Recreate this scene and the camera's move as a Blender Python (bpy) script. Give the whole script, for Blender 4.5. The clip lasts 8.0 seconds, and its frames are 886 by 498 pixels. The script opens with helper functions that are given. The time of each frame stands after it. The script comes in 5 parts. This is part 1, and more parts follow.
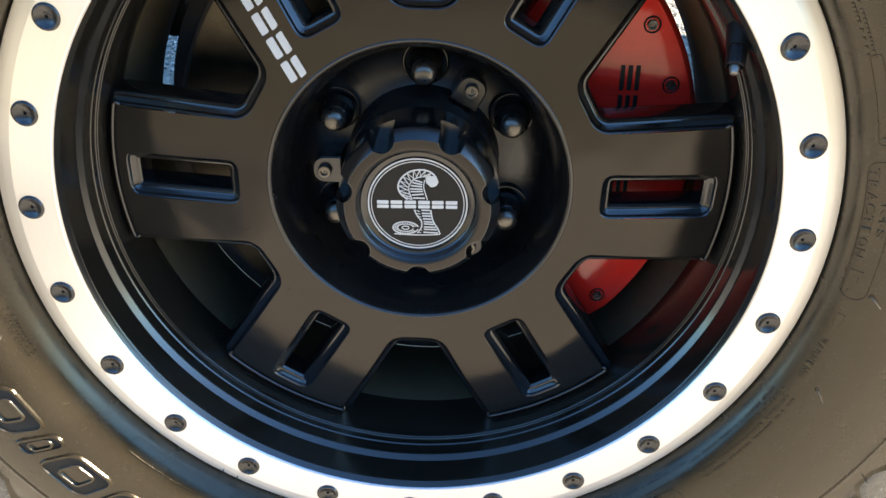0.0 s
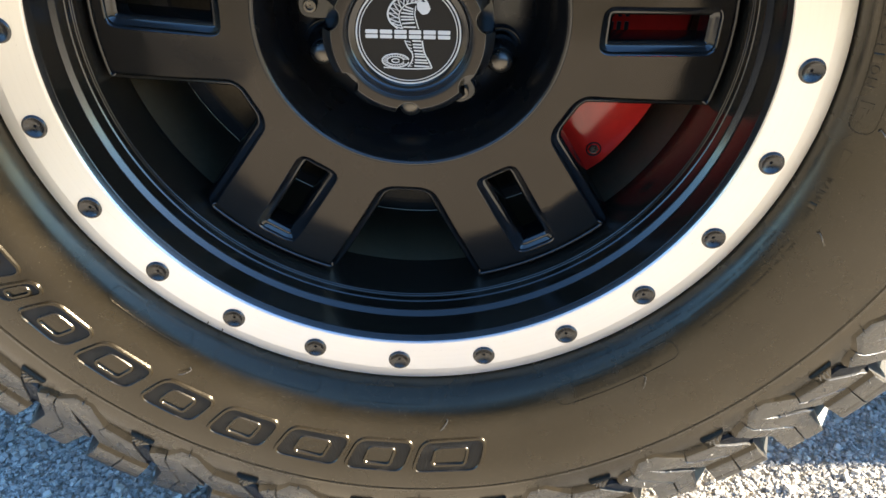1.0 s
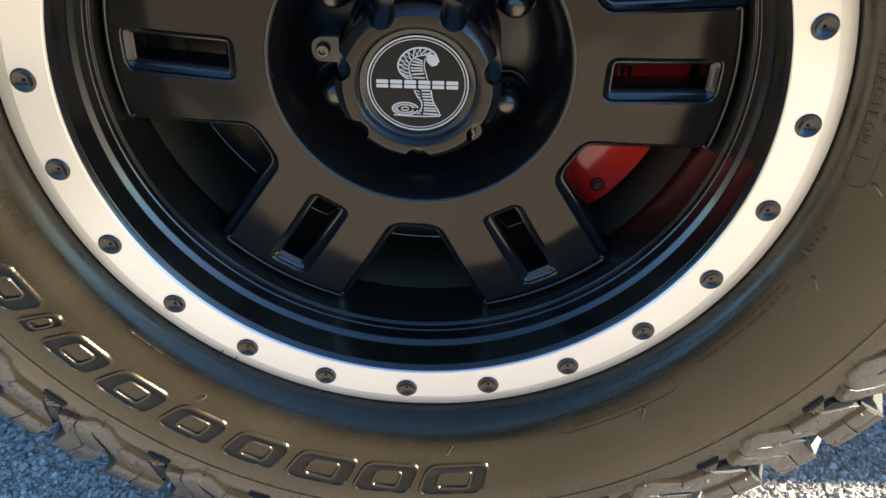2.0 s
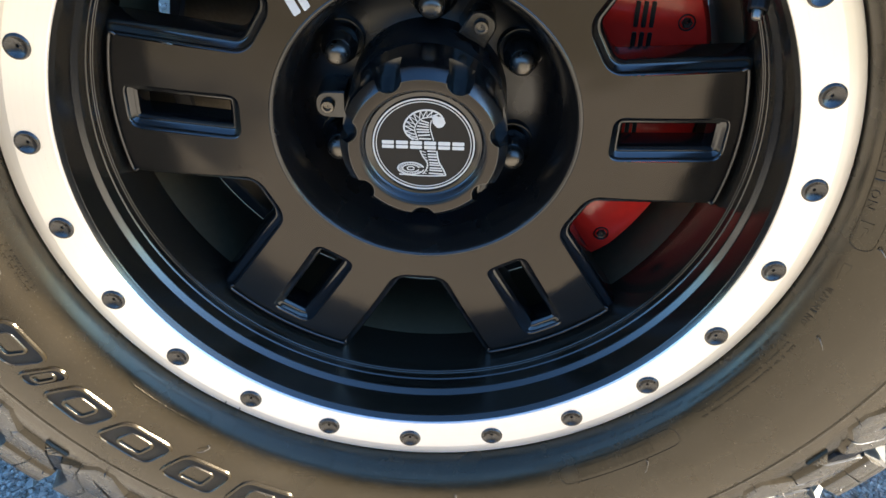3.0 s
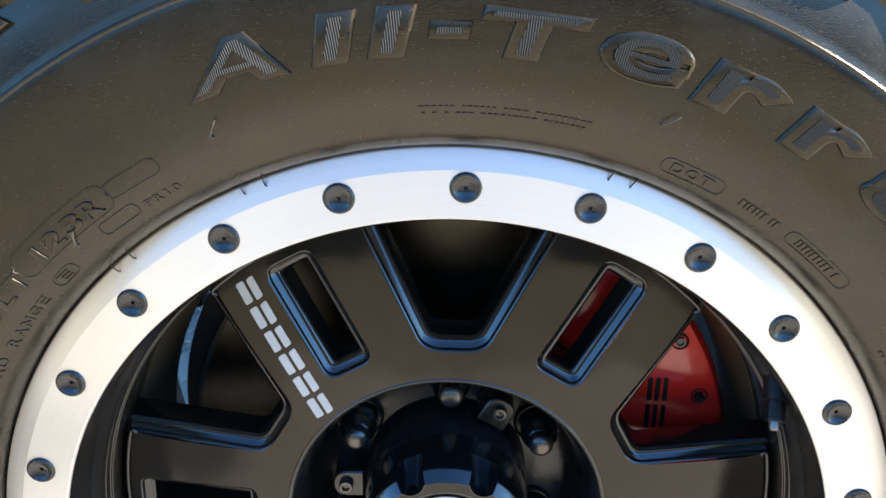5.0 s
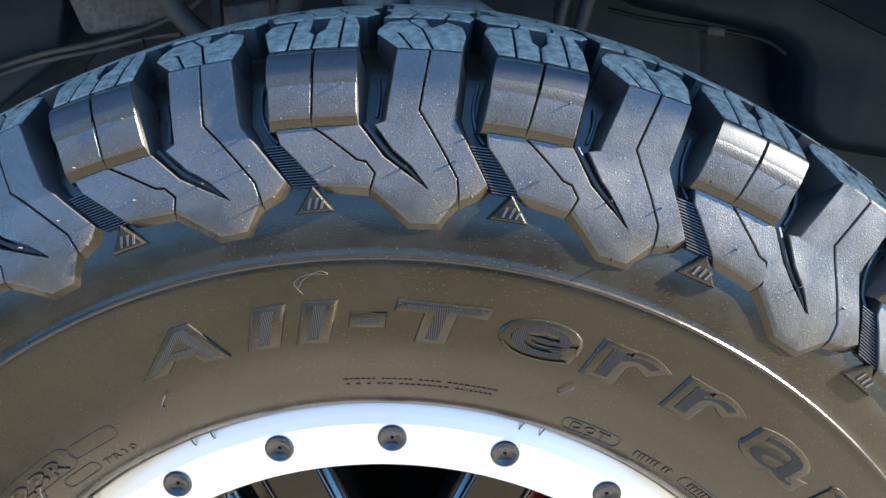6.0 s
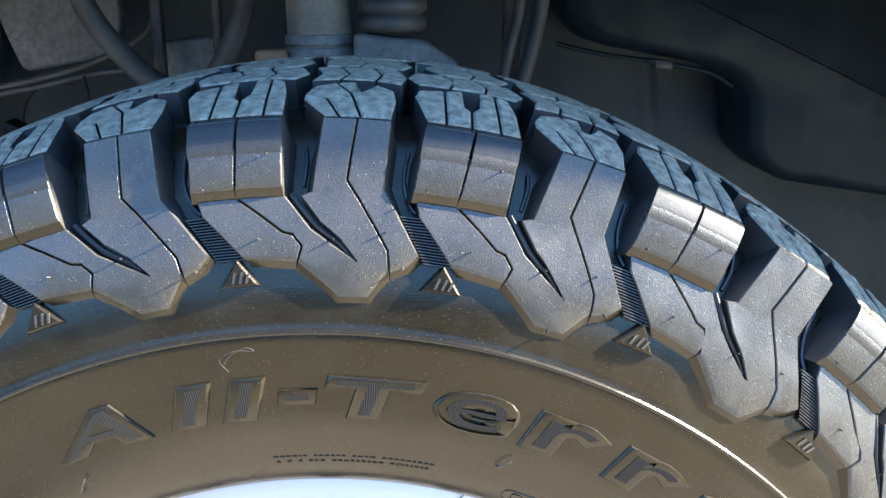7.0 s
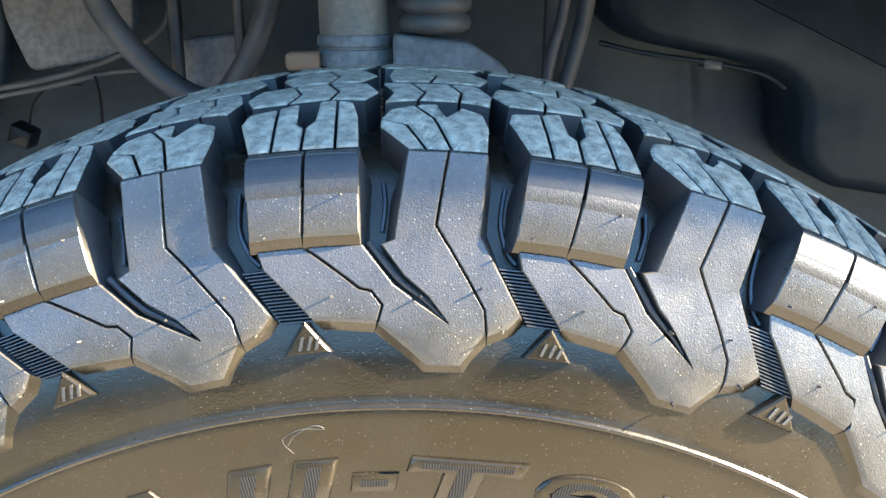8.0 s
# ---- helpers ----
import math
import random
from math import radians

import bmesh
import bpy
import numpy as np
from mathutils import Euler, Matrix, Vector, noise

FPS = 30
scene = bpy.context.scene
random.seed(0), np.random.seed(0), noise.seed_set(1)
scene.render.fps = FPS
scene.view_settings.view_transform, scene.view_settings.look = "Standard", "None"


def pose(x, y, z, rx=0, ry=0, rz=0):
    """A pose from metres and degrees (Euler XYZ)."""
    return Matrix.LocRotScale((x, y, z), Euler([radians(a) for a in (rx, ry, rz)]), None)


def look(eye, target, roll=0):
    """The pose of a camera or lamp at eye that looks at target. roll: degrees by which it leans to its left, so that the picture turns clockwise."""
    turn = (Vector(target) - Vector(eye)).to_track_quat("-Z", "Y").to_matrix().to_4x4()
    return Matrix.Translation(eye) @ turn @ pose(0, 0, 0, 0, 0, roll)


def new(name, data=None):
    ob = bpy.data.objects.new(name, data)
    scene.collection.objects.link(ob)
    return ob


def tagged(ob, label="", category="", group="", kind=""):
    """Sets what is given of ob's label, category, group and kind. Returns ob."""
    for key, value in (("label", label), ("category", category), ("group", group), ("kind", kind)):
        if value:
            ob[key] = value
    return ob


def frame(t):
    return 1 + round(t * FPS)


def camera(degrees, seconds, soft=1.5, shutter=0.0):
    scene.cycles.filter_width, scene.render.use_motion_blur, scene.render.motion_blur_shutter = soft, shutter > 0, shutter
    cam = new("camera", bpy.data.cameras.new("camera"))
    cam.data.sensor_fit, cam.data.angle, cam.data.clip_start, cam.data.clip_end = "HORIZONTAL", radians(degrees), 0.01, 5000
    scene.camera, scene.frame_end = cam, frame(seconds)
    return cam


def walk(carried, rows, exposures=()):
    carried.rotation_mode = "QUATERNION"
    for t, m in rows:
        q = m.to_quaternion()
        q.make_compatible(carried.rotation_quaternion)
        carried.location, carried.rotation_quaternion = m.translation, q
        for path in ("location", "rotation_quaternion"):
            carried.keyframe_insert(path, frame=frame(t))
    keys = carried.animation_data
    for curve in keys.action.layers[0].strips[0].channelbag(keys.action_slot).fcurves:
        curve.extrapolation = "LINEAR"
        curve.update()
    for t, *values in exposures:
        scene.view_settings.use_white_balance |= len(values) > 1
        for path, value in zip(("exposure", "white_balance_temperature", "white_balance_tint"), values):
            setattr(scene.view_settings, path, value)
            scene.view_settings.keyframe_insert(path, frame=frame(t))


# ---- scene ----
cam = camera(54.1, 8.0)
PATH = [
    (0, (0.03, -0.455, 0.667), (-0.022, 1.291, -0.307), 0.1),
    (0.3, (0.028, -0.459, 0.643), (-0.029, 1.255, -0.386), 0.0),
    (0.5, (0.026, -0.462, 0.628), (-0.023, 1.232, -0.435), 0.2),
    (0.7, (0.033, -0.461, 0.621), (-0.023, 1.21, -0.476), 0.2),
    (1, (0.029, -0.465, 0.609), (0.006, 1.195, -0.506), 0.9),
    (1.5, (0.025, -0.466, 0.617), (-0.003, 1.172, -0.53), 1.1),
    (1.7, (0.03, -0.464, 0.633), (-0.009, 1.17, -0.519), 1.0),
    (2.8, (0.024, -0.444, 0.673), (-0.013, 1.194, -0.474), 1.3),
    (3, (0.022, -0.437, 0.682), (-0.009, 1.194, -0.475), 1.4),
    (3.2, (0.018, -0.433, 0.685), (-0.007, 1.207, -0.461), 1.5),
    (3.5, (0.017, -0.417, 0.699), (-0.018, 1.238, -0.424), 1.2),
    (4, (-0.005, -0.383, 0.713), (-0.041, 1.325, -0.328), 1.0),
    (4.2, (-0.02, -0.366, 0.728), (-0.056, 1.37, -0.264), 0.9),
    (4.5, (-0.026, -0.362, 0.745), (-0.055, 1.425, -0.153), 0.7),
    (4.8, (-0.017, -0.373, 0.769), (-0.032, 1.454, -0.043), 0.6),
    (5, (-0.001, -0.384, 0.787), (-0.012, 1.463, 0.019), 0.5),
    (5.2, (0.006, -0.399, 0.816), (0.006, 1.467, 0.097), 0.4),
    (6.3, (0.05, -0.401, 0.902), (0.021, 1.51, 0.313), -0.9),
    (6.5, (0.053, -0.395, 0.908), (0.054, 1.519, 0.326), -0.8),
    (7, (0.055, -0.382, 0.91), (0.114, 1.533, 0.337), -0.7),
    (7.5, (0.042, -0.36, 0.918), (0.103, 1.55, 0.328), -0.9),
    (8, (0.017, -0.312, 0.917), (0.077, 1.596, 0.321), -0.6),
]
walk(cam, [(t, look(eye, target, roll)) for t, eye, target, roll in PATH],
     [(0.0, 2.72, 6800, 10), (0.6, 2.8, 6850, 10), (1.5, 2.15, 6850, 10), (3.0, 2.76, 6700, 10), (4.0, 2.85, 6500, 10), (4.5, 2.68, 6300, 10), (5.2, 2.62, 6000, 10),
      (6.3, 3.06, 5850, 10), (7.0, 3.14, 6000, 10), (7.5, 3.44, 6300, 10), (8.0, 3.85, 6600, 10)])

# ---- world, sun ----
SUN_ELEVATION, SUN_AZIMUTH = 27.0, 90.9
world = bpy.data.worlds.new("sky_world")
scene.world = world
world.use_nodes = True
_wn = world.node_tree.nodes
_sky = _wn.new("ShaderNodeTexSky")
_sky.sky_type = "NISHITA"
_sky.sun_disc = False
_sky.sun_elevation = radians(SUN_ELEVATION)
_sky.sun_rotation = radians(SUN_AZIMUTH)
_sky.dust_density, _sky.ozone_density, _sky.air_density = 0.2, 4.0, 1.0
_wn["Background"].inputs["Strength"].default_value = 0.10
_deep = _wn.new("ShaderNodeMix")      # a clear, deep blue sky
_deep.data_type, _deep.blend_type = "RGBA", "MULTIPLY"
_deep.inputs[0].default_value = 1.0
_deep.inputs[7].default_value = (0.66, 0.88, 1.0, 1)
world.node_tree.links.new(_sky.outputs["Color"], _deep.inputs[6])
world.node_tree.links.new(_deep.outputs[2], _wn["Background"].inputs["Color"])

sun_data = bpy.data.lights.new("sun", "SUN")
sun_data.energy, sun_data.angle, sun_data.color = 5.0, radians(0.55), (1.0, 0.89, 0.72)
sun = new("sun", sun_data)
_az, _el = radians(SUN_AZIMUTH), radians(SUN_ELEVATION)
SUN_WAY = Vector((math.sin(_az) * math.cos(_el), math.cos(_az) * math.cos(_el), math.sin(_el)))
sun.matrix_world = look(SUN_WAY * 20, (0, 0, 0))


# ---- materials ----
def material(name, base, rough=0.5, metal=0.0, second=None, scale=30.0, mix=0.5, bump=0.0, bump_scale=300.0,
             rough_span=0.0, coat=0.0, specular=0.5, fleck=None, dust=0.0, dust_colour=(0.42, 0.36, 0.27), island=0.0, squash=None, relief=0.001, sparse=0.55, wave=None, sheen=None):
    """A node material: two-scale colour variation, roughness variation and fine relief."""
    m = bpy.data.materials.new(name)
    m.use_nodes = True
    nt, b = m.node_tree, m.node_tree.nodes["Principled BSDF"]
    link = nt.links.new
    co = nt.nodes.new("ShaderNodeTexCoord")
    where = co.outputs["Object"]
    if squash:
        mp = nt.nodes.new("ShaderNodeMapping")
        mp.inputs["Scale"].default_value = squash
        link(where, mp.inputs["Vector"])
        where = mp.outputs["Vector"]

    def noise_at(s, detail=4.0):
        n = nt.nodes.new("ShaderNodeTexNoise")
        n.inputs["Scale"].default_value, n.inputs["Detail"].default_value = s, detail
        link(where, n.inputs["Vector"])
        return n.outputs["Fac"]

    def ramp(fac, lo, hi, a, c):
        r = nt.nodes.new("ShaderNodeMapRange")
        r.inputs["From Min"].default_value, r.inputs["From Max"].default_value = lo, hi
        r.inputs["To Min"].default_value, r.inputs["To Max"].default_value = a, c
        link(fac, r.inputs["Value"])
        return r.outputs["Result"]

    def blend(fac, a, c):
        x = nt.nodes.new("ShaderNodeMix")
        x.data_type = "RGBA"
        for key, v in (("A", a), ("B", c)):
            sock = [i for i in x.inputs if i.name == key and i.type == "RGBA"][0]
            if isinstance(v, tuple):
                sock.default_value = (*v, 1)
            else:
                link(v, sock)
        link(fac, x.inputs[0])
        return [o for o in x.outputs if o.type == "RGBA"][0]

    colour = base
    second = second or tuple(c * 0.72 for c in base)
    colour = blend(ramp(noise_at(scale), 0.35, 0.65, 0.0, mix), colour, second)
    colour = blend(ramp(noise_at(scale * 9, 2), 0.4, 0.62, 0.0, mix * 0.6), colour, second)
    if island:
        g = nt.nodes.new("ShaderNodeNewGeometry")
        colour = blend(ramp(g.outputs["Random Per Island"], 0, 1, 0.0, island), colour, tuple(min(1, c * 2.2) for c in base))
    if dust:
        colour = blend(ramp(noise_at(scale * 0.6, 6), 0.42, 0.75, 0.0, dust), colour, dust_colour)
    if fleck:
        v = nt.nodes.new("ShaderNodeTexVoronoi")
        v.inputs["Scale"].default_value = fleck[0]
        link(where, v.inputs["Vector"])
        pick = nt.nodes.new("ShaderNodeSeparateColor")
        link(v.outputs["Color"], pick.inputs[0])
        some = nt.nodes.new("ShaderNodeMath")
        some.operation = "MULTIPLY"
        link(ramp(v.outputs["Distance"], fleck[1] * 0.5, fleck[1], 1.0, 0.0), some.inputs[0])
        link(ramp(pick.outputs[0], sparse, 0.95, 0.0, 1.0), some.inputs[1])
        colour = blend(some.outputs[0], colour, fleck[2])
    if isinstance(colour, tuple):
        b.inputs["Base Color"].default_value = (*colour, 1)
    else:
        link(colour, b.inputs["Base Color"])
    b.inputs["Metallic"].default_value = metal
    b.inputs["Specular IOR Level"].default_value = specular
    b.inputs["Coat Weight"].default_value = coat
    if sheen:
        b.inputs["Specular Tint"].default_value = (*sheen, 1)
    b.inputs["Coat Roughness"].default_value = 0.08
    if rough_span:
        link(ramp(noise_at(scale * 1.7, 5), 0.3, 0.7, max(0.03, rough - rough_span), rough + rough_span), b.inputs["Roughness"])
    else:
        b.inputs["Roughness"].default_value = rough
    if bump:
        bn = nt.nodes.new("ShaderNodeBump")
        bn.inputs["Strength"].default_value, bn.inputs["Distance"].default_value = bump, relief
        link(noise_at(bump_scale, 3), bn.inputs["Height"])
        if wave:
            soft = nt.nodes.new("ShaderNodeBump")
            soft.inputs["Strength"].default_value, soft.inputs["Distance"].default_value = 1.0, wave[1]
            link(noise_at(wave[0], 2), soft.inputs["Height"])
            link(soft.outputs["Normal"], bn.inputs["Normal"])
        link(bn.outputs["Normal"], b.inputs["Normal"])
    return m


M_BLACK = material("satin_black_paint", (0.0066, 0.0062, 0.0058), 0.17, specular=0.50, second=(0.0095, 0.0089, 0.0080), scale=9, mix=0.7, rough_span=0.08, bump=0.035, bump_scale=1400, dust=0.03, dust_colour=(0.30, 0.26, 0.20), wave=(11, 0.0034), sheen=(1.0, 0.88, 0.74))
M_BEVEL = material("gloss_black_edge", (0.005, 0.005, 0.005), 0.16, specular=0.85, second=(0.008, 0.0078, 0.0075), scale=12, mix=0.6, rough_span=0.05, bump=0.03, bump_scale=1500)
M_BARREL = material("barrel_black_paint", (0.0100, 0.0085, 0.0065), 0.19, specular=0.9, second=(0.0160, 0.0130, 0.0090), scale=14, mix=0.5, rough_span=0.05, bump=0.02, bump_scale=1500)
M_INNER = material("dusty_inner_barrel", (0.044, 0.036, 0.022), 0.40, specular=0.5, sheen=(1.0, 0.88, 0.7), second=(0.066, 0.053, 0.032), scale=18, mix=0.7, rough_span=0.08, bump=0.05, bump_scale=700)
M_BOLT = material("black_oxide_bolt", (0.006, 0.0063, 0.0075), 0.28, specular=0.90, scale=120, mix=0.4, rough_span=0.05, bump=0.03, bump_scale=2500)
M_LUG = material("black_chrome_lug", (0.15, 0.14, 0.125), 0.30, metal=0.9, scale=120, mix=0.4, rough_span=0.06)
M_CAP = material("cap_satin_black", (0.010, 0.0095, 0.009), 0.32, specular=0.50, sheen=(1.0, 0.88, 0.74), second=(0.014, 0.013, 0.012), scale=25, mix=0.5, rough_span=0.05, bump=0.03, bump_scale=2200)
M_CAPFACE = material("cap_face_black", (0.010, 0.0095, 0.009), 0.32, specular=0.22, scale=40, mix=0.4, rough_span=0.04, bump=0.02, bump_scale=2500)
M_POCKET = material("hub_pocket_paint", (0.008, 0.0078, 0.0076), 0.24, specular=0.72, second=(0.007, 0.0068, 0.0065), scale=20, mix=0.5, rough_span=0.06)
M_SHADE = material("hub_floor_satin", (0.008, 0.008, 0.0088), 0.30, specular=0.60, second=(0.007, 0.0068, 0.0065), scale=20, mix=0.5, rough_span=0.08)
M_WHITE = material("white_print", (0.62, 0.585, 0.53), 0.5, second=(0.52, 0.49, 0.44), scale=200, mix=0.5)
M_RED = material("red_caliper_enamel", (0.86, 0.030, 0.018), 0.16, second=(0.70, 0.024, 0.015), scale=15, mix=0.6, rough_span=0.03, coat=0.5)
M_INK = material("black_print", (0.008, 0.0078, 0.0078), 0.45, specular=0.3, scale=90, mix=0.4)
M_RUBBER = material("tyre_rubber_side", (0.0105, 0.0080, 0.0045), 0.24, specular=0.66, second=(0.018, 0.0136, 0.0078), scale=22, mix=0.8, rough_span=0.09, bump=0.12, bump_scale=1300, wave=(7, 0.0010), sheen=(1.0, 0.89, 0.72), dust=0.02, fleck=(800.0, 0.18, (0.17, 0.143, 0.102)), sparse=0.60)
M_LUGRUBBER = material("tyre_rubber_lug", (0.042, 0.0367, 0.0287), 0.29, specular=0.85, sheen=(0.95, 0.975, 1.0), second=(0.066, 0.058, 0.046), scale=40, mix=0.7, rough_span=0.10, bump=0.27, bump_scale=1600, dust=0.02, wave=(24, 0.0012), fleck=(850.0, 0.20, (0.46, 0.405, 0.31)), sparse=0.56)
M_TREAD = material("tyre_tread_worn", (0.140, 0.116, 0.083), 0.8, second=(0.48, 0.395, 0.285), scale=190, mix=1.0, bump=1.0, bump_scale=520, relief=0.0020, specular=0.3, dust=0.15, dust_colour=(0.25, 0.215, 0.165))
M_SMOOTH = material("tyre_rubber_smooth", (0.022, 0.022, 0.022), 0.50, specular=0.50, second=(0.034, 0.033, 0.031), scale=50, mix=0.7, rough_span=0.07, bump=0.12, bump_scale=1300, fleck=(900.0, 0.16, (0.16, 0.14, 0.11)))
# rough crest rubber; the sun's golden sparkle is put into colour and flecks
M_CREST = material("tyre_rubber_crest_glint", (0.052, 0.044, 0.032), 0.40, specular=0.6, second=(0.032, 0.028, 0.021), scale=600, mix=1.0, bump=0.4, bump_scale=1600, relief=0.0006, fleck=(1500.0, 0.22, (0.26, 0.22, 0.155)), sparse=0.5)
M_GROOVE = material("tyre_rubber_groove", (0.026, 0.026, 0.026), 0.40, specular=0.8, scale=60, mix=0.6, bump=0.1, bump_scale=900, rough_span=0.08)
M_RIM_STEEL = material("brake_rotor_iron", (0.016, 0.015, 0.013), 0.55, metal=0.0, second=(0.026, 0.021, 0.016), scale=60, mix=0.7, rough_span=0.1, bump=0.1, bump_scale=700)
M_ROTOR = material("machined_rotor_face", (0.10, 0.087, 0.068), 0.34, metal=1.0, second=(0.068, 0.058, 0.045), scale=45, mix=0.7, rough_span=0.06, bump=0.08, bump_scale=900)
M_CAST = material("cast_knuckle_metal", (0.34, 0.28, 0.20), 0.6, metal=0.3, second=(0.24, 0.19, 0.13), scale=70, mix=0.8, bump=0.3, bump_scale=500, dust=0.2)
M_DARKPART = material("dark_chassis_paint", (0.018, 0.019, 0.021), 0.45, second=(0.035, 0.032, 0.03), scale=30, mix=0.6, bump=0.1, bump_scale=500, dust=0.15)
M_LINER = material("liner_black_plastic", (0.020, 0.0265, 0.0335), 0.48, specular=0.30, sheen=(0.7, 0.9, 1.0), second=(0.038, 0.046, 0.053), scale=9, mix=0.7, bump=0.15, bump_scale=400, dust=0.05, dust_colour=(0.085, 0.092, 0.098), wave=(8, 0.008))
M_SHIELD = material("splash_shield_plastic", (0.0060, 0.0088, 0.0120), 0.50, specular=0.30, sheen=(0.7, 0.9, 1.0), second=(0.0110, 0.0150, 0.0190), scale=7, mix=0.8, bump=0.15, bump_scale=400, dust=0.06, dust_colour=(0.070, 0.078, 0.085), wave=(9, 0.012))
M_FELT = material("liner_grey_plastic", (0.25, 0.255, 0.25), 0.75, second=(0.055, 0.055, 0.055), scale=14, mix=0.7, bump=0.25, bump_scale=500, dust=0.2)
M_HOSE = material("hose_rubber", (0.055, 0.058, 0.062), 0.5, second=(0.055, 0.053, 0.05), scale=30, mix=0.7, bump=0.15, bump_scale=500, dust=0.2)
M_TUBE = material("shock_tube_grey", (0.25, 0.225, 0.18), 0.5, second=(0.13, 0.12, 0.10), scale=25, mix=0.7, bump=0.1, bump_scale=400, dust=0.3)
M_RUST = material("bush_tan_rubber", (0.36, 0.20, 0.11), 0.7, second=(0.25, 0.14, 0.08), scale=60, mix=0.7, bump=0.2, bump_scale=400)
M_BODY = material("truck_body_paint", (0.05, 0.05, 0.055), 0.3, scale=3, mix=0.3, rough_span=0.04, dust=0.05)
M_STONE = material("gravel_stone", (0.33, 0.315, 0.29), 0.85, second=(0.20, 0.193, 0.18), scale=120, mix=0.8, bump=0.6, bump_scale=700, island=0.85)
M_GROUND = material("gravel_ground", (0.47, 0.42, 0.34), 0.95, second=(0.31, 0.28, 0.23), scale=1.6, mix=0.9, bump=1.0, bump_scale=220, dust=0.3, dust_colour=(0.36, 0.33, 0.29))
# for the added ground out of view: brown that tones the reflections
M_FAR_GROUND = material("reflected_brown_ground", (0.262, 0.222, 0.140), 0.9, second=(0.180, 0.153, 0.094), scale=2.5, mix=0.8, bump=0.8, bump_scale=160, dust=0.2, dust_colour=(0.25, 0.22, 0.17))
# dark tone of a ground shadow, put into the colour of an added strip
M_SHADOW_STRIP = material("shadow_toned_ground", (0.085, 0.079, 0.068), 0.9, second=(0.060, 0.056, 0.050), scale=2.0, mix=0.8, bump=0.8, bump_scale=180, dust=0.2, dust_colour=(0.16, 0.145, 0.12))
# for the added backdrop: a dark band in glossy rubber and paint
M_BACKDROP = material("dark_backdrop", (0.036, 0.037, 0.030), 0.9, second=(0.055, 0.054, 0.042), scale=1.2, mix=0.8, bump=0.5, bump_scale=40, dust=0.2, dust_colour=(0.12, 0.10, 0.08))
M_VALVE = material("valve_cap_metal", (0.006, 0.006, 0.007), 0.45, specular=0.3, metal=0.0, scale=90, mix=0.4)
M_TIP = material("valve_tip_steel", (0.30, 0.28, 0.26), 0.45, metal=1.0, scale=120, mix=0.4)


def brushed_metal():
    """Turned aluminium: fine concentric grooves, so that highlights stretch across the ring."""
    m = bpy.data.materials.new("turned_aluminium")
    m.use_nodes = True
    nt, b = m.node_tree, m.node_tree.nodes["Principled BSDF"]
    link = nt.links.new
    co = nt.nodes.new("ShaderNodeTexCoord")
    sep = nt.nodes.new("ShaderNodeSeparateXYZ")
    link(co.outputs["Object"], sep.inputs[0])
    flat = nt.nodes.new("ShaderNodeCombineXYZ")
    link(sep.outputs["X"], flat.inputs["X"])
    link(sep.outputs["Z"], flat.inputs["Y"])
    ln = nt.nodes.new("ShaderNodeVectorMath")
    ln.operation = "LENGTH"
    link(flat.outputs[0], ln.inputs[0])
    n = nt.nodes.new("ShaderNodeTexNoise")
    n.noise_dimensions = "1D"
    n.inputs["Scale"].default_value, n.inputs["Detail"].default_value = 500, 2
    link(ln.outputs["Value"], n.inputs["W"])
    n2 = nt.nodes.new("ShaderNodeTexNoise")
    n2.inputs["Scale"].default_value, n2.inputs["Detail"].default_value = 20, 2
    link(co.outputs["Object"], n2.inputs["Vector"])
    r = nt.nodes.new("ShaderNodeMapRange")
    r.inputs["To Min"].default_value, r.inputs["To Max"].default_value = 0.33, 0.39
    link(n2.outputs["Fac"], r.inputs["Value"])
    link(r.outputs["Result"], b.inputs["Roughness"])
    c = nt.nodes.new("ShaderNodeMapRange")
    c.inputs["To Min"].default_value, c.inputs["To Max"].default_value = 0.88, 0.93
    link(n.outputs["Fac"], c.inputs["Value"])
    comb = nt.nodes.new("ShaderNodeCombineColor")
    for k in ("Red", "Green", "Blue"):
        link(c.outputs["Result"], comb.inputs[k])
    link(comb.outputs[0], b.inputs["Base Color"])
    bp = nt.nodes.new("ShaderNodeBump")
    bp.inputs["Strength"].default_value, bp.inputs["Distance"].default_value = 0.02, 0.0002
    link(n.outputs["Fac"], bp.inputs["Height"])
    link(bp.outputs["Normal"], b.inputs["Normal"])
    b.inputs["Metallic"].default_value = 1.0
    b.inputs["Anisotropic"].default_value = 0.95
    b.inputs["Anisotropic Rotation"].default_value = 0.25
    tan = nt.nodes.new("ShaderNodeTangent")
    tan.direction_type, tan.axis = "RADIAL", "Y"
    link(tan.outputs[0], b.inputs["Tangent"])
    return m


M_ALU = brushed_metal()


def hatch_material():
    """Moulded hatching: fine parallel ribs on rubber."""
    m = material("tyre_rubber_hatched", (0.004, 0.0038, 0.0035), 0.50, specular=0.4, second=(0.007, 0.0065, 0.006), scale=40, mix=0.6)
    nt, b = m.node_tree, m.node_tree.nodes["Principled BSDF"]
    co = nt.nodes.new("ShaderNodeTexCoord")
    w = nt.nodes.new("ShaderNodeTexWave")
    w.bands_direction = "X"
    w.inputs["Scale"].default_value, w.inputs["Distortion"].default_value = 300, 0.0
    nt.links.new(co.outputs["UV"], w.inputs["Vector"])
    bp = nt.nodes.new("ShaderNodeBump")
    bp.inputs["Strength"].default_value, bp.inputs["Distance"].default_value = 0.8, 0.0004
    nt.links.new(w.outputs["Fac"], bp.inputs["Height"])
    nt.links.new(bp.outputs["Normal"], b.inputs["Normal"])
    return m


